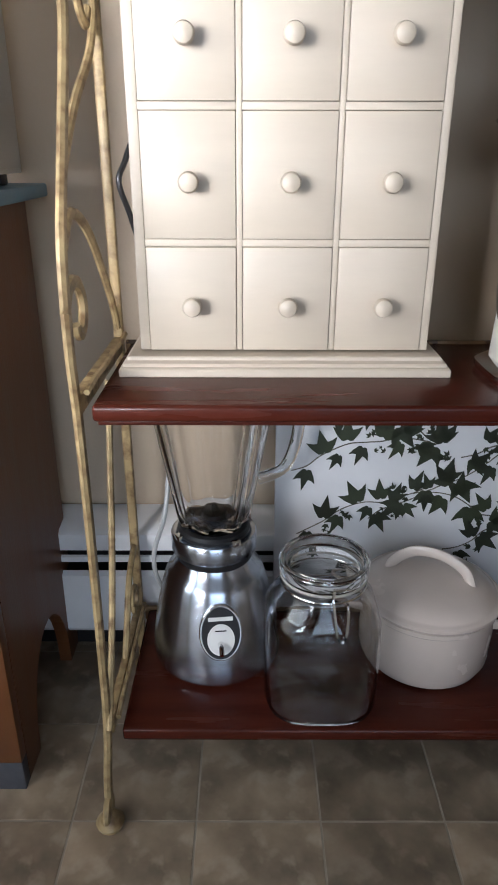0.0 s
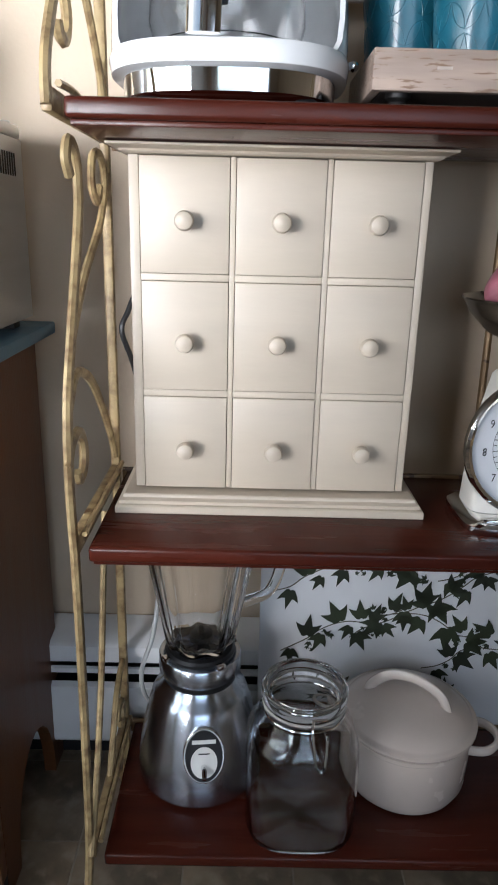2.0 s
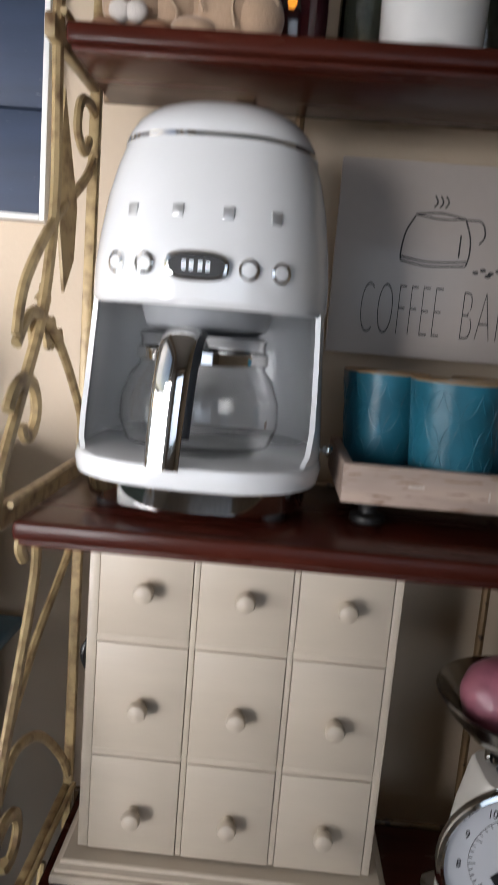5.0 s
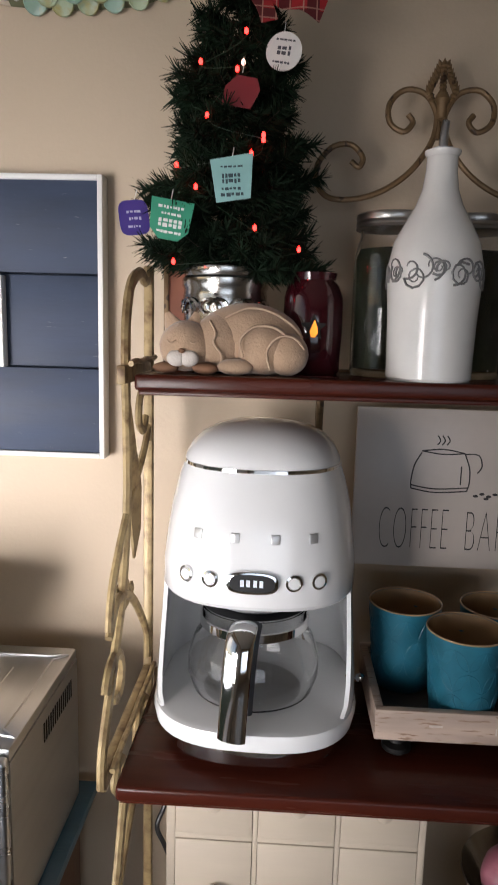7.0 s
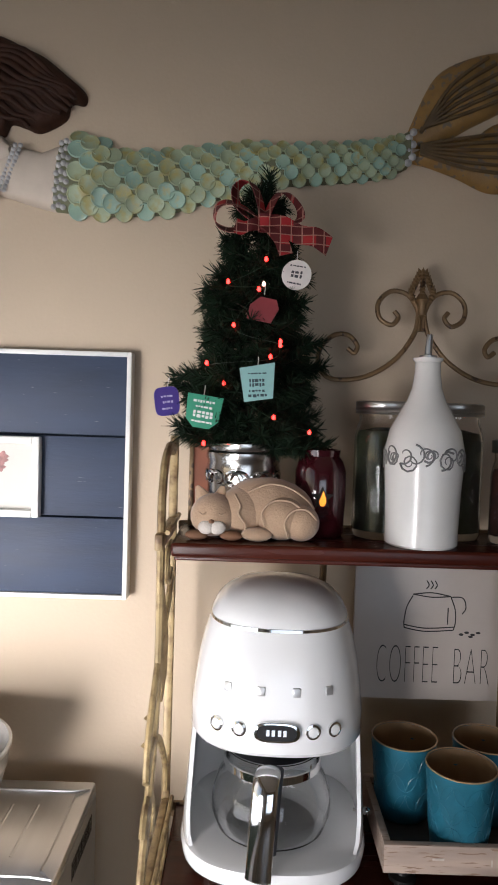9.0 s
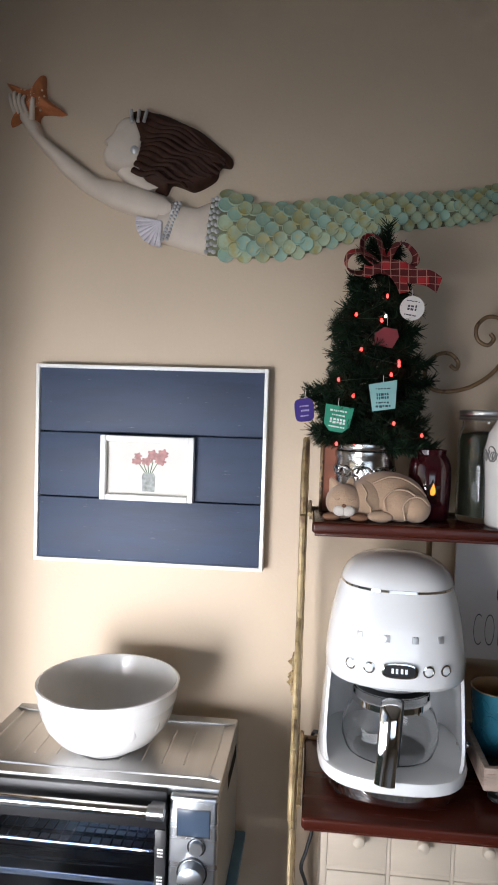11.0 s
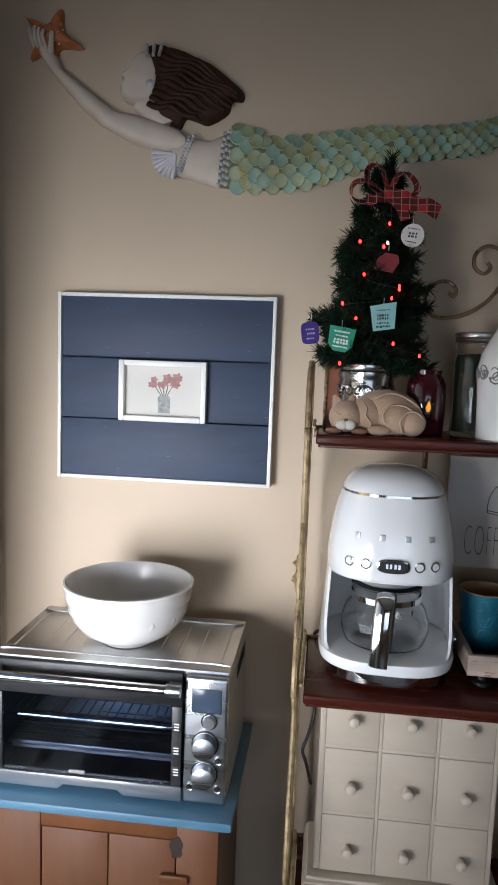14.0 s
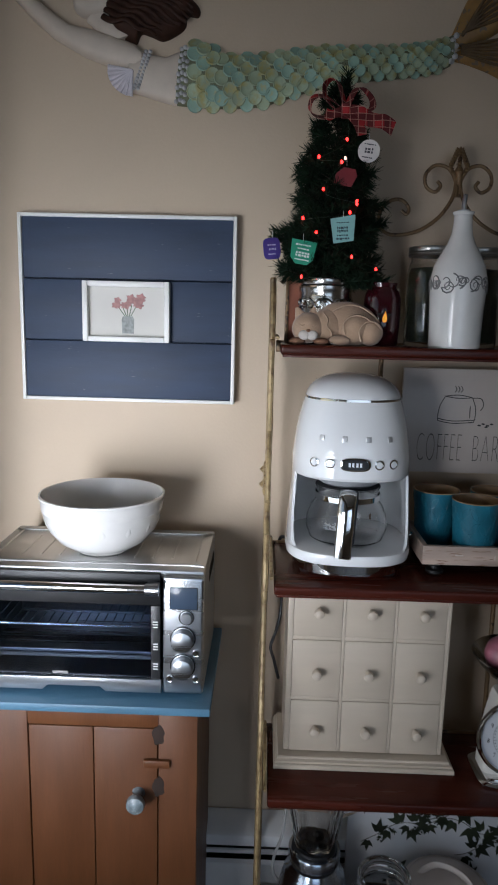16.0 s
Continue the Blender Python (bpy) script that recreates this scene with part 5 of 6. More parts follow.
def plush_cat():
    """A stuffed cloth figure lying down, one mesh."""
    bm = bmesh.new()
    def blob(c, r, slot=0, rot=(0, 0, 0)):
        b = bmesh.new()
        bmesh.ops.create_icosphere(b, subdivisions=3, radius=1)
        merge(bm, b, Matrix.Translation(c) @ pose(0, 0, 0, *rot) @ Matrix.Diagonal((*r, 1)), slot)
    blob((0.018, 0.006, 0.043), (0.066, 0.034, 0.044), rot=(0, 5, 0))
    blob((-0.020, 0.000, 0.038), (0.036, 0.032, 0.036))
    blob((0.036, -0.014, 0.032), (0.035, 0.026, 0.032))
    blob((0.064, -0.018, 0.026), (0.026, 0.024, 0.026))
    blob((0.002, -0.030, 0.010), (0.022, 0.012, 0.010))
    blob((-0.060, -0.012, 0.033), (0.033, 0.028, 0.031), rot=(0, -12, 0))
    for x, a in ((-0.080, -28), (-0.050, 12)):
        b = bmesh.new()
        bmesh.ops.create_cone(b, segments=12, radius1=0.013, radius2=0.003, depth=0.020, cap_ends=True)
        merge(bm, b, Matrix.Translation((x, -0.008, 0.064)) @ pose(0, 0, 0, 0, a, 0) @ Matrix.Diagonal((1, 0.5, 1, 1)), 0)
    for x in (-0.068, -0.053):
        blob((x, -0.036, 0.019), (0.012, 0.008, 0.010), 1)
    blob((-0.061, -0.042, 0.028), (0.004, 0.003, 0.003), 2)
    for x in (-0.074, -0.048):
        tube(smoothline([(x - 0.005, -0.037, 0.040), (x, -0.040, 0.037), (x + 0.005, -0.038, 0.040)], 4), 0.0009, 5, bm=bm)
    for x in (-0.082, -0.034):
        blob((x, -0.030, 0.007), (0.016, 0.011, 0.007), 2)
    def seam(pts):
        merge(bm, tube(smoothline(pts, 6), 0.0016, 6), slot=4)
    seam([(-0.030, -0.020, 0.064), (-0.022, -0.032, 0.050), (-0.024, -0.034, 0.038), (-0.014, -0.034, 0.024), (-0.016, -0.030, 0.012)])
    seam([(0.012, -0.040, 0.022), (0.008, -0.037, 0.042), (0.024, -0.036, 0.058), (0.046, -0.034, 0.058), (0.060, -0.036, 0.050)])
    seam([(0.044, -0.041, 0.008), (0.040, -0.040, 0.030), (0.052, -0.040, 0.046), (0.070, -0.038, 0.047), (0.084, -0.034, 0.034)])
    seam([(-0.012, -0.022, 0.068), (0.016, -0.024, 0.080), (0.044, -0.020, 0.076), (0.070, -0.018, 0.060), (0.082, -0.016, 0.046)])
    cloth = material("tan felt", (0.42, 0.285, 0.185), 0.9, var=0.12, scale=25, fine=300, bump=0.4, sheen=0.4)
    cat = part("stuffed_toy_cat", bm, [cloth, material("white felt", (0.66, 0.60, 0.54), 0.9, fine=300, bump=0.4), material("brown felt", (0.22, 0.11, 0.06), 0.9), BLACK, material("pale stitched seam", (0.50, 0.36, 0.25), 0.9)], None, angle=60)
    cat.matrix_world = pose(0.301, 0.803, TOP, 0, 0, 0) @ Matrix.Scale(0.88, 4)
    tagged(cat, "tan felt stuffed toy cat lying asleep", "soft toy")


plush_cat()


def tree():
    base = (0.283, 0.866, TOP)
    p = thing("silver_pot", base, "embossed silver pot holding the little tree", "pot")
    p.scale = (1.1, 1.1, 1)
    part("pot_body", lathe([(0, 0), (0.036, 0), (0.039, 0.004), (0.043, 0.04), (0.0445, 0.085), (0.0435, 0.092), (0.0455, 0.096), (0.0455, 0.104), (0.043, 0.107), (0.045, 0.112), (0.0445, 0.117), (0.041, 0.117), (0.040, 0.1), (0, 0.1)], 44),
         material("antique silver", (0.55, 0.54, 0.52), 0.2, metal=1.0, var=0.15, scale=30, second=(0.12, 0.11, 0.1), amount=0.42, fine=50), p)
    bm = bmesh.new()
    for k in range(9):
        a0 = math.tau * k / 9
        for s in (-1, 1):
            pts = []
            for i in range(16):
                t = i / 15 * 5.2
                r = 0.013 * (1 - t / 7)
                a = a0 + (s * r * math.cos(t) + s * 0.009) / 0.044
                pts.append((0.0445 * math.cos(a), 0.0445 * math.sin(a), 0.058 + r * math.sin(t) + 0.012))
            tube(pts, 0.0022, 6, bm=bm, taper=(1.2, 0.7))
    tagged(part("scroll_relief", bm, CHROME, p), kind="stuff")
    t = thing("small_christmas_tree", (0.290, 0.872, TOP + 0.1005), "small dark green artificial Christmas tree", "tree")
    bark = material("brown wrapped stem", (0.06, 0.045, 0.03), 0.8, var=0.3)
    part("trunk", tube([(-0.011, 0.01, 0.0), (0, 0, 0.08), (0.006, 0, 0.37)], 0.007, 8, taper=(1.0, 0.3)), bark, t)
    random.seed(8)
    verts, faces = [], []
    limbs = bmesh.new()
    def needle(p, d, L, w):
        side = d.cross(Vector((random.uniform(-1, 1), random.uniform(-1, 1), random.uniform(-1, 1)))).normalized() * w
        i = len(verts)
        e = p + d * L
        verts.extend((p - side, p + side, e + side * 0.3, e - side * 0.3))
        faces.append((i, i + 1, i + 2, i + 3))
    def sprig(p, d, L):
        n = max(int(L / 0.0016), 4)
        for i in range(n):
            q = p + d * (L * i / n)
            for _ in range(4):
                v = Vector((random.gauss(0, 1), random.gauss(0, 1), random.gauss(0, 1)))
                v = (v - d * v.dot(d)).normalized()
                needle(q, (v * 0.8 + d * 0.75).normalized(), random.uniform(0.013, 0.023), 0.0010)
    levels = 16
    for j in range(levels):
        f = j / (levels - 1)
        z = 0.012 + 0.335 * f
        reach = (0.094 * (1 - f) ** 0.66 + 0.016) * (0.86 if j % 2 else 1.08) * (0.85 if j < 1 else 1)
        m = max(int(13 * (1 - f)) + 6, 6)
        for k in range(m):
            a = math.tau * (k + random.uniform(-0.3, 0.3)) / m + j * 0.7
            L = reach * random.uniform(0.68, 1.12)
            d = Vector((math.cos(a), math.sin(a) * 0.72, random.uniform(0.0, 0.35))).normalized()
            p = Vector((0.004 * f, 0, z))
            if p.y + d.y * L > 0.10:
                L *= 0.6
            tube([p, p + d * L * 0.9], 0.0013, 5, bm=limbs, taper=(1, 0.5))
            sprig(p + d * L * 0.25, d, L * 0.72)
            for sd in (-1, 1):
                e = (d + Vector((-d.y, d.x, 0.15)) * sd * 0.75).normalized()
                sprig(p + d * L * 0.5, e, L * 0.36)
    sprig(Vector((0.012, -0.006, 0.325)), Vector((0.08, 0.1, 1)).normalized(), 0.052)
    sprig(Vector((0.005, 0, 0.30)), Vector((0.02, -0.15, 1)).normalized(), 0.05)
    tagged(part("branch_wires", limbs, bark, t), kind="stuff")
    me = bpy.data.meshes.new("needles")
    me.from_pydata(verts, [], faces)
    me.materials.append(material("dark green needles", (0.008, 0.021, 0.009), 0.8, var=0.35, scale=30, bump=0.0, spec=0.2))
    nd = new("needles", me)
    nd.parent = t
    tagged(nd, kind="stuff")
    # string of lights
    s = thing("string_lights", (0.290, 0.866, TOP + 0.1005), "string of small glowing red fairy lights", "string lights")
    red, white = glow("red bulb", (1.0, 0.012, 0.009), 34.0), glow("warm white bulb", (1.0, 0.55, 0.42), 6.0)
    spots = ((-0.057, 0.014), (0.076, 0.031), (0.029, 0.049), (-0.034, 0.090), (-0.057, 0.115), (0.023, 0.124), (0.035, 0.144), (-0.024, 0.162), (0.035, 0.139), (0.006, 0.208), (-0.033, 0.218), (0.012, 0.215), (0.014, 0.247), (0.013, 0.298))
    pts = []
    for x, z in sorted(spots, key=lambda q: q[1]):
        reach = 0.086 * (1 - z / 0.40) ** 0.62 + 0.012
        pts.append((x, -math.sqrt(max(reach ** 2 - x * x, 0.0004)) * 0.85, z))
    part("wire", tube(smoothline(pts, 5), 0.0004, 5), material("dark green wire", (0.02, 0.05, 0.025), 0.4), s)
    for k, (x, y, z) in enumerate(pts):
        part("bulb", lathe([(0, 0), (0.0017, 0.0007), (0.0023, 0.0027), (0.0017, 0.0052), (0, 0.0067)], 10, (x, y - 0.004, z)), white if k == 10 else red, s)


tree()


def tag(at, outline, colour, label, rot, bars, ink=(0.8, 0.8, 0.78)):
    g = thing("paper_tag", at, label, "tag", group="tags hung on the little tree")
    m = pose(0, 0, 0, *rot)
    card = part("card", plate(outline, -0.0006, 0.0006, 0.0), material(label, colour, 0.45, var=0.06, scale=60), g, at=m, smooth=False)
    im = material("tag print", ink, 0.5, var=0.05)
    for x0, x1, z0, z1 in bars:
        x, rows = x0, 1 if z1 - z0 < 0.005 else 2
        while x < x1 - 0.001:
            w = random.uniform(0.0015, 0.005)
            for k in range(rows):
                h = (z1 - z0) / rows
                part("printed_bar", box(x, min(x + w, x1), -0.0010, -0.0006, z0 + k * h + random.uniform(0, 0.3) * h, z0 + (k + 0.9) * h), im, card)
            x += w + random.uniform(0.0006, 0.0016)
    part("thread", tube([(0, 0, 0.018), (0.001, 0.01, 0.032)], 0.0005, 5), WHITE_TRIM, g)


SHIELD = [(-0.022, 0.020), (0.022, 0.020), (0.020, -0.010), (0.010, -0.020), (-0.010, -0.020), (-0.020, -0.010)]
SKEW = [(-0.020, 0.019), (0.022, 0.024), (0.018, -0.018), (-0.016, -0.021)]
ROUND = [(0.019 * math.cos(math.tau * k / 28), 0.019 * math.sin(math.tau * k / 28)) for k in range(28)]
SOFT = [(x, z) for x, z, _ in superring(0, 0, 0, 0.017, 0.019, 4, 28)]
PATCH = [(-0.020, -0.013), (0.010, -0.016), (0.018, 0.002), (0.014, 0.013), (-0.006, 0.015), (-0.018, 0.004)]
tag((0.233, 0.776, 1.495), SHIELD, (0.03, 0.30, 0.17), "green shield-shaped paper tag", (0, 8, 8), ((-0.014, 0.014, 0.010, 0.014), (-0.010, 0.010, 0.004, 0.007), (-0.012, 0.012, -0.008, 0.001), (-0.013, 0.013, -0.014, -0.011)))
tag((0.297, 0.750, 1.530), SKEW, (0.28, 0.52, 0.50), "pale teal paper tag on the tree", (0, -4, 4), ((-0.010, 0.012, 0.011, 0.013), (-0.009, 0.010, -0.004, 0.006), (-0.010, 0.010, -0.010, -0.007), (-0.011, 0.011, -0.016, -0.012)), (0.03, 0.06, 0.07))
tag((0.343, 0.818, 1.671), ROUND, (0.72, 0.70, 0.66), "round white paper tag on the tree", (0, 10, -10), ((-0.007, 0.003, -0.004, 0.005), (0.0045, 0.007, -0.004, 0.006), (-0.010, 0.010, 0.010, 0.012), (-0.010, 0.008, -0.012, -0.0095)), (0.06, 0.06, 0.07))
tag((0.180, 0.845, 1.507), SOFT, (0.075, 0.05, 0.28), "purple rounded paper tag on the tree", (0, -8, 25), ((-0.008, 0.008, 0.005, 0.008), (-0.006, 0.008, -0.003, 0.001), (-0.008, 0.006, -0.011, -0.008)), (0.6, 0.6, 0.75))
tag((0.303, 0.787, 1.622), PATCH, (0.20, 0.009, 0.014), "dark red paper tag on the tree", (0, 5, -5), ())


def bow():
    b = thing("plaid_bow", (0.300, 0.828, 1.736), "red plaid ribbon bow on the tree top", "bow")
    m = bpy.data.materials.new("red plaid")
    m.use_nodes = True
    n, l = m.node_tree.nodes, m.node_tree.links
    co, last = n.new("ShaderNodeTexCoord"), None
    base = n.new("ShaderNodeRGB")
    base.outputs[0].default_value = (0.38, 0.014, 0.018, 1)
    last = base.outputs[0]
    for axis, scale, col in (("X", 11, (0.11, 0.008, 0.01, 1)), ("Z", 13, (0.11, 0.008, 0.01, 1)), ("X", 23, (0.42, 0.22, 0.17, 1)), ("Z", 27, (0.42, 0.22, 0.17, 1))):
        wv, rp, mx = n.new("ShaderNodeTexWave"), n.new("ShaderNodeValToRGB"), n.new("ShaderNodeMix")
        wv.bands_direction, wv.inputs["Scale"].default_value = axis, scale
        lim = 0.6 if scale < 20 else 0.985
        rp.color_ramp.elements[0].position, rp.color_ramp.elements[1].position = lim - 0.02, lim
        mx.data_type = "RGBA"
        l.new(co.outputs["Object"], wv.inputs["Vector"])
        l.new(wv.outputs["Fac"], rp.inputs["Fac"])
        l.new(rp.outputs["Color"], mx.inputs["Factor"])
        l.new(last, mx.inputs["A"])
        mx.inputs["B"].default_value = col
        last = mx.outputs["Result"]
    l.new(last, n["Principled BSDF"].inputs["Base Color"])
    n["Principled BSDF"].inputs["Roughness"].default_value = 0.7
    def ribbon(name, pts, width, axis):
        c = smoothline(pts, 7)
        loops = []
        a = Vector(axis).normalized() * width / 2
        for i, p in enumerate(c):
            d = (c[min(i + 1, len(c) - 1)] - c[max(i - 1, 0)]).normalized()
            nn = d.cross(a).normalized() * 0.0005
            loops.append([p - a - nn, p + a - nn, p + a + nn, p - a + nn])
        part(name, rings(loops), m, b)
    ribbon("loop", [(0, 0, 0), (-0.006, -0.004, 0.026), (-0.014, -0.006, 0.045), (-0.026, -0.008, 0.050), (-0.037, -0.008, 0.040), (-0.034, -0.006, 0.020), (-0.016, -0.003, 0.004), (0, -0.002, -0.002)], 0.024, (0.35, 0.85, 0.15))
    ribbon("loop", [(0, 0, 0.002), (-0.024, -0.010, 0.016), (-0.046, -0.014, 0.022), (-0.060, -0.015, 0.014), (-0.061, -0.015, -0.004), (-0.044, -0.012, -0.012), (-0.020, -0.006, -0.007), (0, -0.002, -0.002)], 0.024, (-0.15, 0.8, 0.45))
    ribbon("loop", [(0, 0, 0), (0.008, -0.005, 0.022), (0.018, -0.008, 0.036), (0.030, -0.010, 0.034), (0.044, -0.010, 0.018), (0.044, -0.009, 0.004), (0.026, -0.005, -0.002), (0, -0.002, -0.002)], 0.024, (-0.3, 0.85, 0.25))
    ribbon("tail", [(0, -0.006, 0), (0.022, -0.018, -0.006), (0.044, -0.016, -0.016), (0.064, -0.022, -0.020), (0.082, -0.018, -0.030)], 0.027, (0.35, 0.3, 1))
    ribbon("tail", [(0, -0.006, -0.002), (0.010, -0.020, -0.012), (0.022, -0.026, -0.028), (0.028, -0.030, -0.044)], 0.018, (1, 0.3, 0.3))
    ribbon("tail", [(0, -0.006, -0.002), (-0.014, -0.020, -0.006), (-0.026, -0.024, -0.012), (-0.036, -0.028, -0.010)], 0.020, (0.25, 0.4, 1))
    part("knot", rings([superring(0, -0.006, z, 0.009 * k, 0.007 * k, 2.4, 20) for z, k in ((-0.011, 0.8), (-0.006, 1), (0.006, 1), (0.011, 0.8))]), m, b)


bow()


# ---- painted wall sculpture over the panel, one mesh ----
def sculpture():
    bm = bmesh.new()
    def dome(outline, h, slot, step=0.45):
        """A raised shape: outline at the wall, drawn in towards its middle in rounded steps."""
        cx = sum(p[0] for p in outline) / len(outline)
        cz = sum(p[1] for p in outline) / len(outline)
        loops = []
        for t in (0, 0.35, 0.62, 0.82, 0.95):
            k = 1 - step * (1 - math.sqrt(1 - t * t)) * 1.35
            loops.append([(cx + (x - cx) * k, -h * t, cz + (z - cz) * k) for x, z in outline])
        b = rings(loops)
        merge(bm, b, slot=slot)
    def strip(stations, h, slot, n=10):
        """A half-round body through (x, z bottom, z top) or (point a, point b) stations."""
        loops = []
        for a, c in stations:
            loop = []
            for i in range(n + 1):
                t = i / n
                k = 0.5 - 0.5 * math.cos(math.pi * t)
                loop.append((a[0] + (c[0] - a[0]) * k, -h * math.sin(math.pi * t) ** 0.7, a[1] + (c[1] - a[1]) * k))
            loops.append(loop)
        b = rings(loops)
        merge(bm, b, slot=slot)
    def curve(pts, per=5):
        return [(p.x, p.z) for p in smoothline([(x, 0, z) for x, z in pts], per, True)]
    # arm and open palm
    strip([((-0.385, 2.050), (-0.352, 2.054)), ((-0.369, 2.024), (-0.339, 2.028)), ((-0.354, 2.005), (-0.331, 2.008)), ((-0.336, 1.983), (-0.306, 1.991)), ((-0.294, 1.939), (-0.257, 1.955)), ((-0.253, 1.906), (-0.221, 1.930)),
           ((-0.195, 1.875), (-0.182, 1.924)), ((-0.126, 1.851), (-0.125, 1.908)), ((-0.095, 1.850), (-0.095, 1.898)), ((-0.080, 1.864), (-0.080, 1.882))], 0.026, 0)
    for k in range(4):
        x = -0.382 + 0.0075 * k
        merge(bm, tube(smoothline([(x, -0.024, 2.046), (x - 0.003, -0.036, 2.062), (x - 0.006 + 0.002 * k, -0.034, 2.080 - 0.004 * abs(k - 1))], 4), 0.0042, 8, taper=(1.1, 0.7)), slot=0)
    merge(bm, tube(smoothline([(-0.349, -0.026, 2.034), (-0.344, -0.036, 2.050), (-0.343, -0.036, 2.068)], 4), 0.0052, 8, taper=(1.2, 0.7)), slot=0)
    # neck, torso, head
    strip([((-0.190, 1.938), (-0.150, 1.965)), ((-0.174, 1.925), (-0.120, 1.945)), ((-0.135, 1.903), (-0.085, 1.915))], 0.018, 0)
    strip([((-0.112, 1.815), (-0.100, 1.896)), ((-0.082, 1.807), (-0.066, 1.882)), ((-0.048, 1.797), (-0.034, 1.877)), ((-0.014, 1.789), (-0.003, 1.890))], 0.022, 0)
    dome(curve([(-0.168, 2.043), (-0.186, 2.030), (-0.195, 2.011), (-0.213, 1.996), (-0.208, 1.985), (-0.215, 1.972), (-0.211, 1.955), (-0.192, 1.944), (-0.165, 1.943), (-0.138, 1.955), (-0.132, 2.000), (-0.145, 2.036)], 4), 0.028, 0, 0.3)
    # hair in wavy locks
    dome(curve([(-0.168, 2.044), (-0.132, 2.051), (-0.098, 2.045), (-0.064, 2.030), (-0.031, 2.015), (0.003, 1.989), (0.028, 1.967), (0.027, 1.949), (0.007, 1.949), (-0.001, 1.926), (-0.038, 1.906), (-0.061, 1.912), (-0.083, 1.917), (-0.094, 1.899), (-0.116, 1.907), (-0.138, 1.919), (-0.150, 1.945), (-0.146, 1.982), (-0.160, 2.014)], 4), 0.028, 1, 0.3)
    random.seed(3)
    for k in range(11):
        f = k / 10
        a = Vector((-0.155 + 0.016 * math.sin(math.pi * f), 0, 2.040 - 0.100 * f))
        b = Vector((-0.062 - 0.030 * f, 0, 2.026 - 0.098 * f))
        c = Vector((0.020 - 0.030 * abs(2 * f - 0.5) - 0.055 * max(f - 0.5, 0), 0, 1.968 - 0.060 * f))
        pts = []
        for i in range(15):
            u = i / 14
            q = a * (1 - u) ** 2 + b * 2 * u * (1 - u) + c * u * u
            pts.append((q.x, -0.020 - 0.012 * math.sin(math.pi * u), q.z + 0.0042 * math.sin(u * 13 + k * 0.9)))
        merge(bm, tube(pts, 0.0068, 8, 0.0050, taper=(1.0, 0.5)), slot=1)
    for k in range(3):
        merge(bm, tube([(-0.158 + 0.015 * k, -0.030, 2.046), (-0.154 + 0.011 * k, -0.036, 2.022)], 0.0034, 6), slot=6)
    merge(bm, lathe([(0, -0.004), (0.008, 0), (0, 0.004)], 10), Matrix.Translation((-0.150, -0.031, 1.974)) @ pose(0, 0, 0, 90), 6)
    # shell and its beaded strap
    for k in range(8):
        a = radians(172 + 13 * k)
        merge(bm, tube([(-0.098, -0.024, 1.846), (-0.098 + 0.048 * math.cos(a), -0.020, 1.846 + 0.045 * math.sin(a))], 0.0042, 7, taper=(0.5, 1.3)), slot=9)
    for k in range(12):
        u = k / 11
        for d in (-0.004, 0.004):
            merge(bm, lathe([(0, -0.003), (0.004, 0), (0, 0.003)], 7), Matrix.Translation((-0.092 + 0.024 * u + d, -0.021, 1.815 + 0.066 * u)) @ pose(0, 0, 0, 90), 6)
    # tail
    top = [(-0.006, 1.891), (0.023, 1.901), (0.047, 1.898), (0.085, 1.878), (0.153, 1.881), (0.234, 1.892), (0.274, 1.897), (0.334, 1.896), (0.431, 1.901), (0.487, 1.909), (0.515, 1.924)]
    low = [(-0.016, 1.790), (0.023, 1.787), (0.047, 1.786), (0.085, 1.785), (0.153, 1.790), (0.234, 1.816), (0.274, 1.826), (0.334, 1.838), (0.431, 1.847), (0.487, 1.856), (0.515, 1.870)]
    # tail base in darker olive, painting the shadow lines between scales
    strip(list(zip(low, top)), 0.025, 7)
    def edge(line, x):
        for (a, z0), (b, z1) in zip(line, line[1:]):
            if a <= x <= b:
                return z0 + (z1 - z0) * (x - a) / (b - a)
        return line[-1][1]
    x, col = 0.022, 0
    while x < 0.505:
        hi, lo = edge(top, x), edge(low, x)
        d = 0.023 - 0.010 * (x / 0.5)
        m = max(int((hi - lo) / (d * 0.94)), 3)
        for i in range(m):
            t = (i + 0.5 + 0.5 * (col % 2)) / m
            if 0.07 < t < 0.93:
                y = -0.026 * math.sin(math.pi * t) ** 0.7
                z = lo + (hi - lo) * (0.5 - 0.5 * math.cos(math.pi * t))
                s = lathe([(0, -0.001), (d * 0.66, -0.001), (d * 0.69, 0.0008), (d * 0.62, 0.0026), (d * 0.50, 0.0014), (0, 0.0022)], 14)
                merge(bm, s, Matrix.Translation((x, y, z)) @ pose(0, 0, 0, 90 - 85 * (t - 0.5), 0, 5), 2 if (i + col) % 3 else 5)
        x += d * 0.78
        col += 1
    for k in range(9):
        z = 1.793 + 0.0118 * k
        for j in range(3):
            merge(bm, lathe([(0, -0.003), (0.0045, 0), (0, 0.004)], 8), Matrix.Translation((-0.014 + 0.0013 * k + 0.007 * j + 0.002 * (k % 2), -0.018 - 0.008 * math.sin(math.pi * k / 8), z + 0.003 * (j % 2))) @ pose(0, 0, 0, 90), 6)
    for k in range(6):
        merge(bm, lathe([(0, -0.003), (0.006, 0), (0, 0.004)], 8), Matrix.Translation((0.512 + 0.006 * (k % 2), -0.022, 1.872 + 0.009 * k)) @ pose(0, 0, 0, 90), 6)
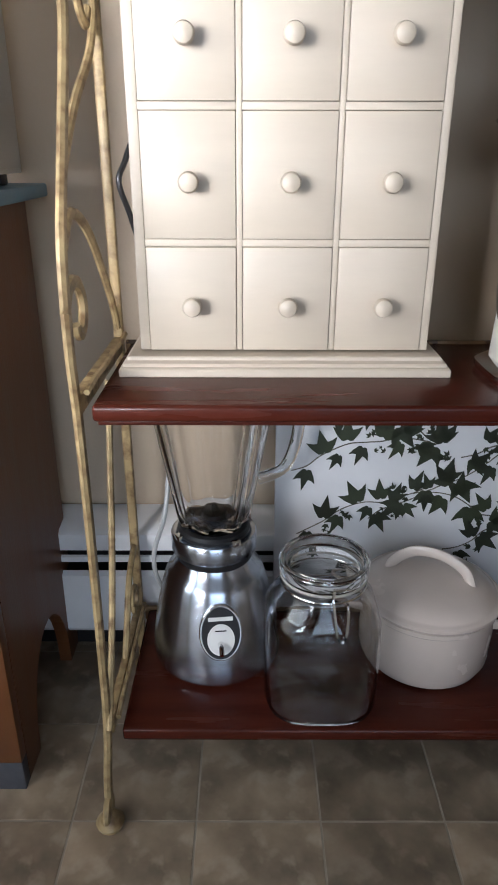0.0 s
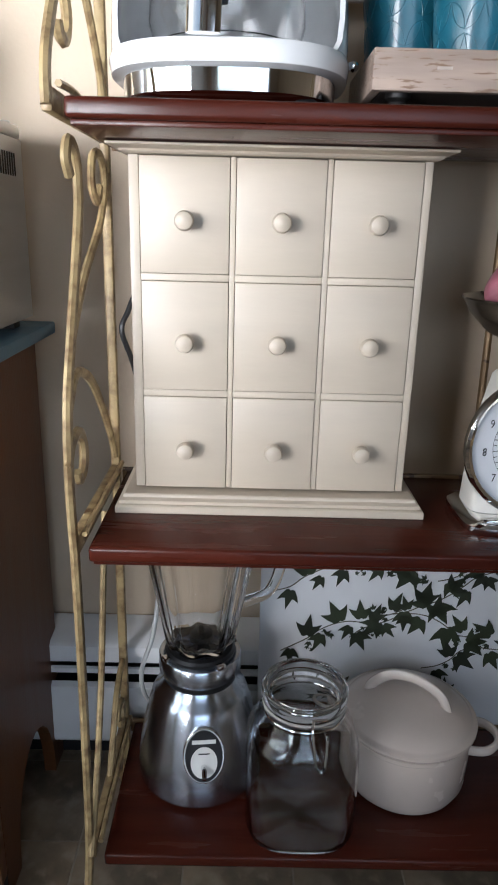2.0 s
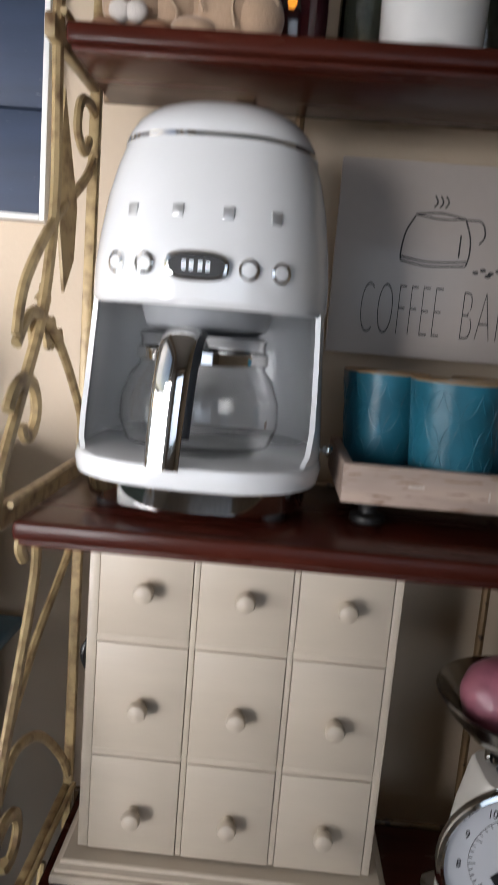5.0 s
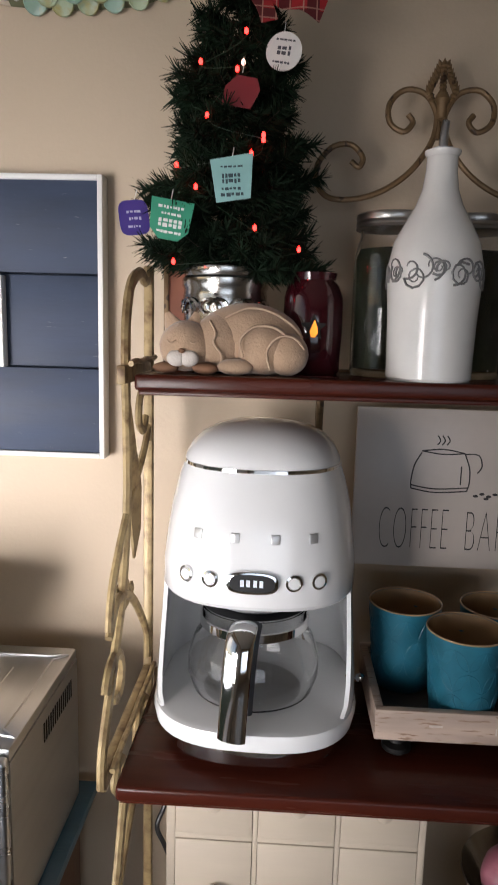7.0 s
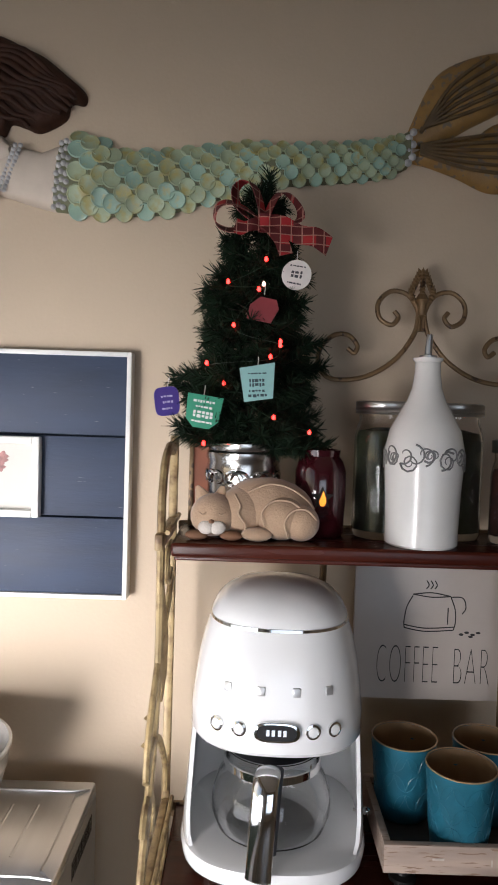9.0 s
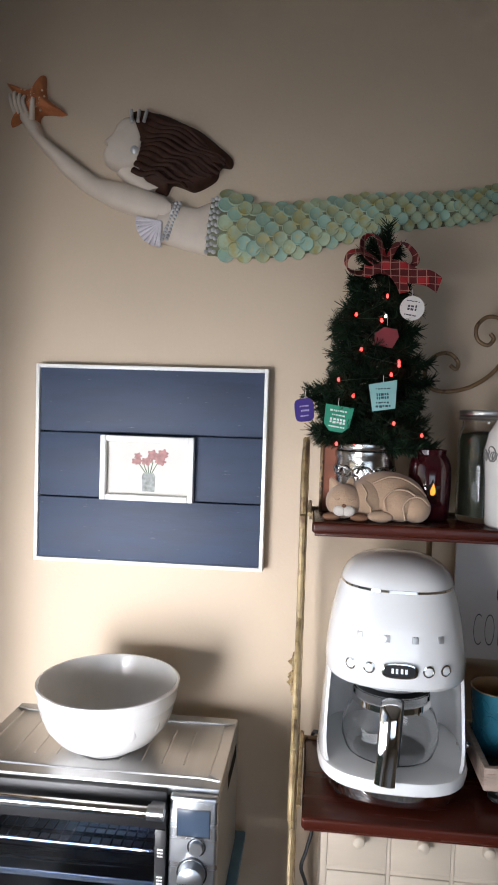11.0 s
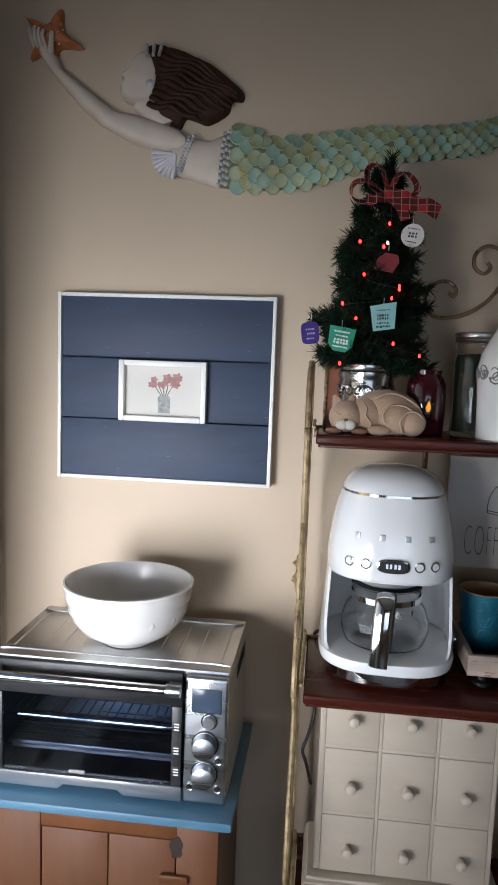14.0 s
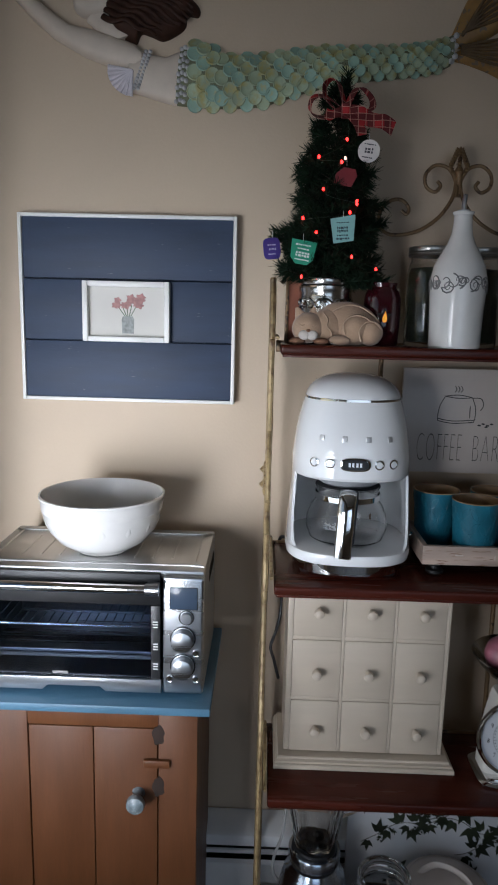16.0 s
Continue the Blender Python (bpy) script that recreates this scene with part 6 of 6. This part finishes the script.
    # fins
    dome(curve([(0.512, 1.905), (0.520, 1.940), (0.553, 2.008), (0.603, 2.036), (0.660, 2.048), (0.715, 2.055), (0.705, 2.005), (0.664, 1.965), (0.610, 1.935), (0.554, 1.905)]), 0.018, 3)
    dome(curve([(0.512, 1.885), (0.560, 1.912), (0.610, 1.918), (0.650, 1.942), (0.700, 1.938), (0.745, 1.910), (0.720, 1.865), (0.680, 1.842), (0.637, 1.838), (0.590, 1.858), (0.550, 1.872)]), 0.018, 3)
    for k in range(6):
        f = k / 5
        merge(bm, tube(smoothline([(0.530, -0.018, 1.918 + 0.006 * f), (0.570 + 0.02 * f, -0.021, 1.985 - 0.04 * f), (0.625 + 0.06 * f, -0.018, 2.030 - 0.045 * f)], 5), 0.0028, 6), slot=10)
        merge(bm, tube(smoothline([(0.530, -0.018, 1.900 - 0.012 * f), (0.600, -0.021, 1.912 - 0.045 * f), (0.690, -0.017, 1.925 - 0.065 * f)], 5), 0.0028, 6), slot=10)
    # starfish
    star = []
    for a, q in ((146, 0.068), (104, 0.024), (70, 0.056), (26, 0.026), (-18, 0.066), (-52, 0.026), (-80, 0.042), (-110, 0.026), (-138, 0.062), (-176, 0.024)):
        star.append((-0.352 + q * math.cos(radians(a)), 2.070 + q * math.sin(radians(a))))
    dome(curve(star, 3), 0.030, 4)
    for k in range(40):
        a, r = random.uniform(0, 6.28), random.uniform(0.003, 0.03)
        merge(bm, lathe([(0, 0), (0.0022, 0), (0, 0.002)], 6), Matrix.Translation((-0.350 + r * math.cos(a), -0.0275, 2.072 + r * math.sin(a))) @ pose(0, 0, 0, 90), 8)
    mats = [material("pale painted clay", (0.60, 0.52, 0.43), 0.55, var=0.06, scale=30, bump=0.1), material("dark brown painted clay", (0.045, 0.019, 0.011), 0.6, var=0.4, scale=60, bump=0.3, spec=0.2),
            material("sea green glaze", (0.31, 0.38, 0.25), 0.35, var=0.3, scale=16, fine=60, bump=0.2, second=(0.33, 0.30, 0.11), amount=0.58, edge=0.2), material("ochre painted clay", (0.30, 0.17, 0.05), 0.5, var=0.4, scale=20, bump=0.2, second=(0.17, 0.13, 0.09), amount=0.48),
            material("orange painted clay", (0.50, 0.17, 0.06), 0.55, var=0.2, scale=60, bump=0.3), material("aqua glaze", (0.26, 0.40, 0.32), 0.35, var=0.25, scale=16, fine=90, bump=0.2, second=(0.40, 0.37, 0.17), amount=0.5, edge=0.2),
            material("silver beadwork", (0.50, 0.50, 0.50), 0.35, var=0.3, scale=80, metal=0.3), material("olive base with painted scale shadow", (0.15, 0.16, 0.09), 0.6, var=0.2), material("pale dots", (0.6, 0.42, 0.28), 0.6), material("lilac white shell", (0.62, 0.58, 0.62), 0.45, var=0.1, scale=60), material("brown fin ribs", (0.13, 0.08, 0.032), 0.5, var=0.3, scale=40)]
    s = part("wall_sculpture", bm, mats, None, angle=50)
    s.matrix_world = pose(0, 0.9985, 0)
    tagged(s, "painted clay wall sculpture with green scaled tail", "wall sculpture")


sculpture()


# ---- floor tiles ----
def tiles():
    px, py, gap = 0.1491, 0.150, 0.0024
    me = bpy.data.meshes.new("tile")
    b = box(-px / 2 + gap / 2, px / 2 - gap / 2, -py / 2 + gap / 2, py / 2 - gap / 2, -0.0022, 0.0, 0.0004, 1)
    b.to_mesh(me)
    b.free()
    me.materials.append(TILE)
    far = bmesh.new()
    for i in range(-5, 16):
        for j in range(-22, 3):
            x, y = 0.287 + px * (i + 0.5), 0.636 + py * (j + 0.5)
            x0, x1, y0, y1 = x - px / 2, x + px / 2, y - py / 2, y + py / 2
            if x0 < WEST or y1 > NORTH or x1 > EAST or y0 < SOUTH:
                x0, x1, y0, y1 = max(x0, WEST), min(x1, EAST), max(y0, SOUTH), min(y1, NORTH)
                if x1 - x0 < 0.01 or y1 - y0 < 0.01:
                    continue
                box(x0 + gap / 2, x1 - gap / 2, y0 + gap / 2, y1 - gap / 2, -0.0022, 0.0, bm=far)
            elif x < 1.35 and y > -0.9:
                shared("tile", me, floor, Matrix.Translation((x, y, 0)))
            else:
                box(x0 + gap / 2, x1 - gap / 2, y0 + gap / 2, y1 - gap / 2, -0.0022, 0.0, bm=far)
    rest = part("far_tiles", far, TILE, floor, smooth=False)
    tagged(rest, kind="stuff")


tiles()
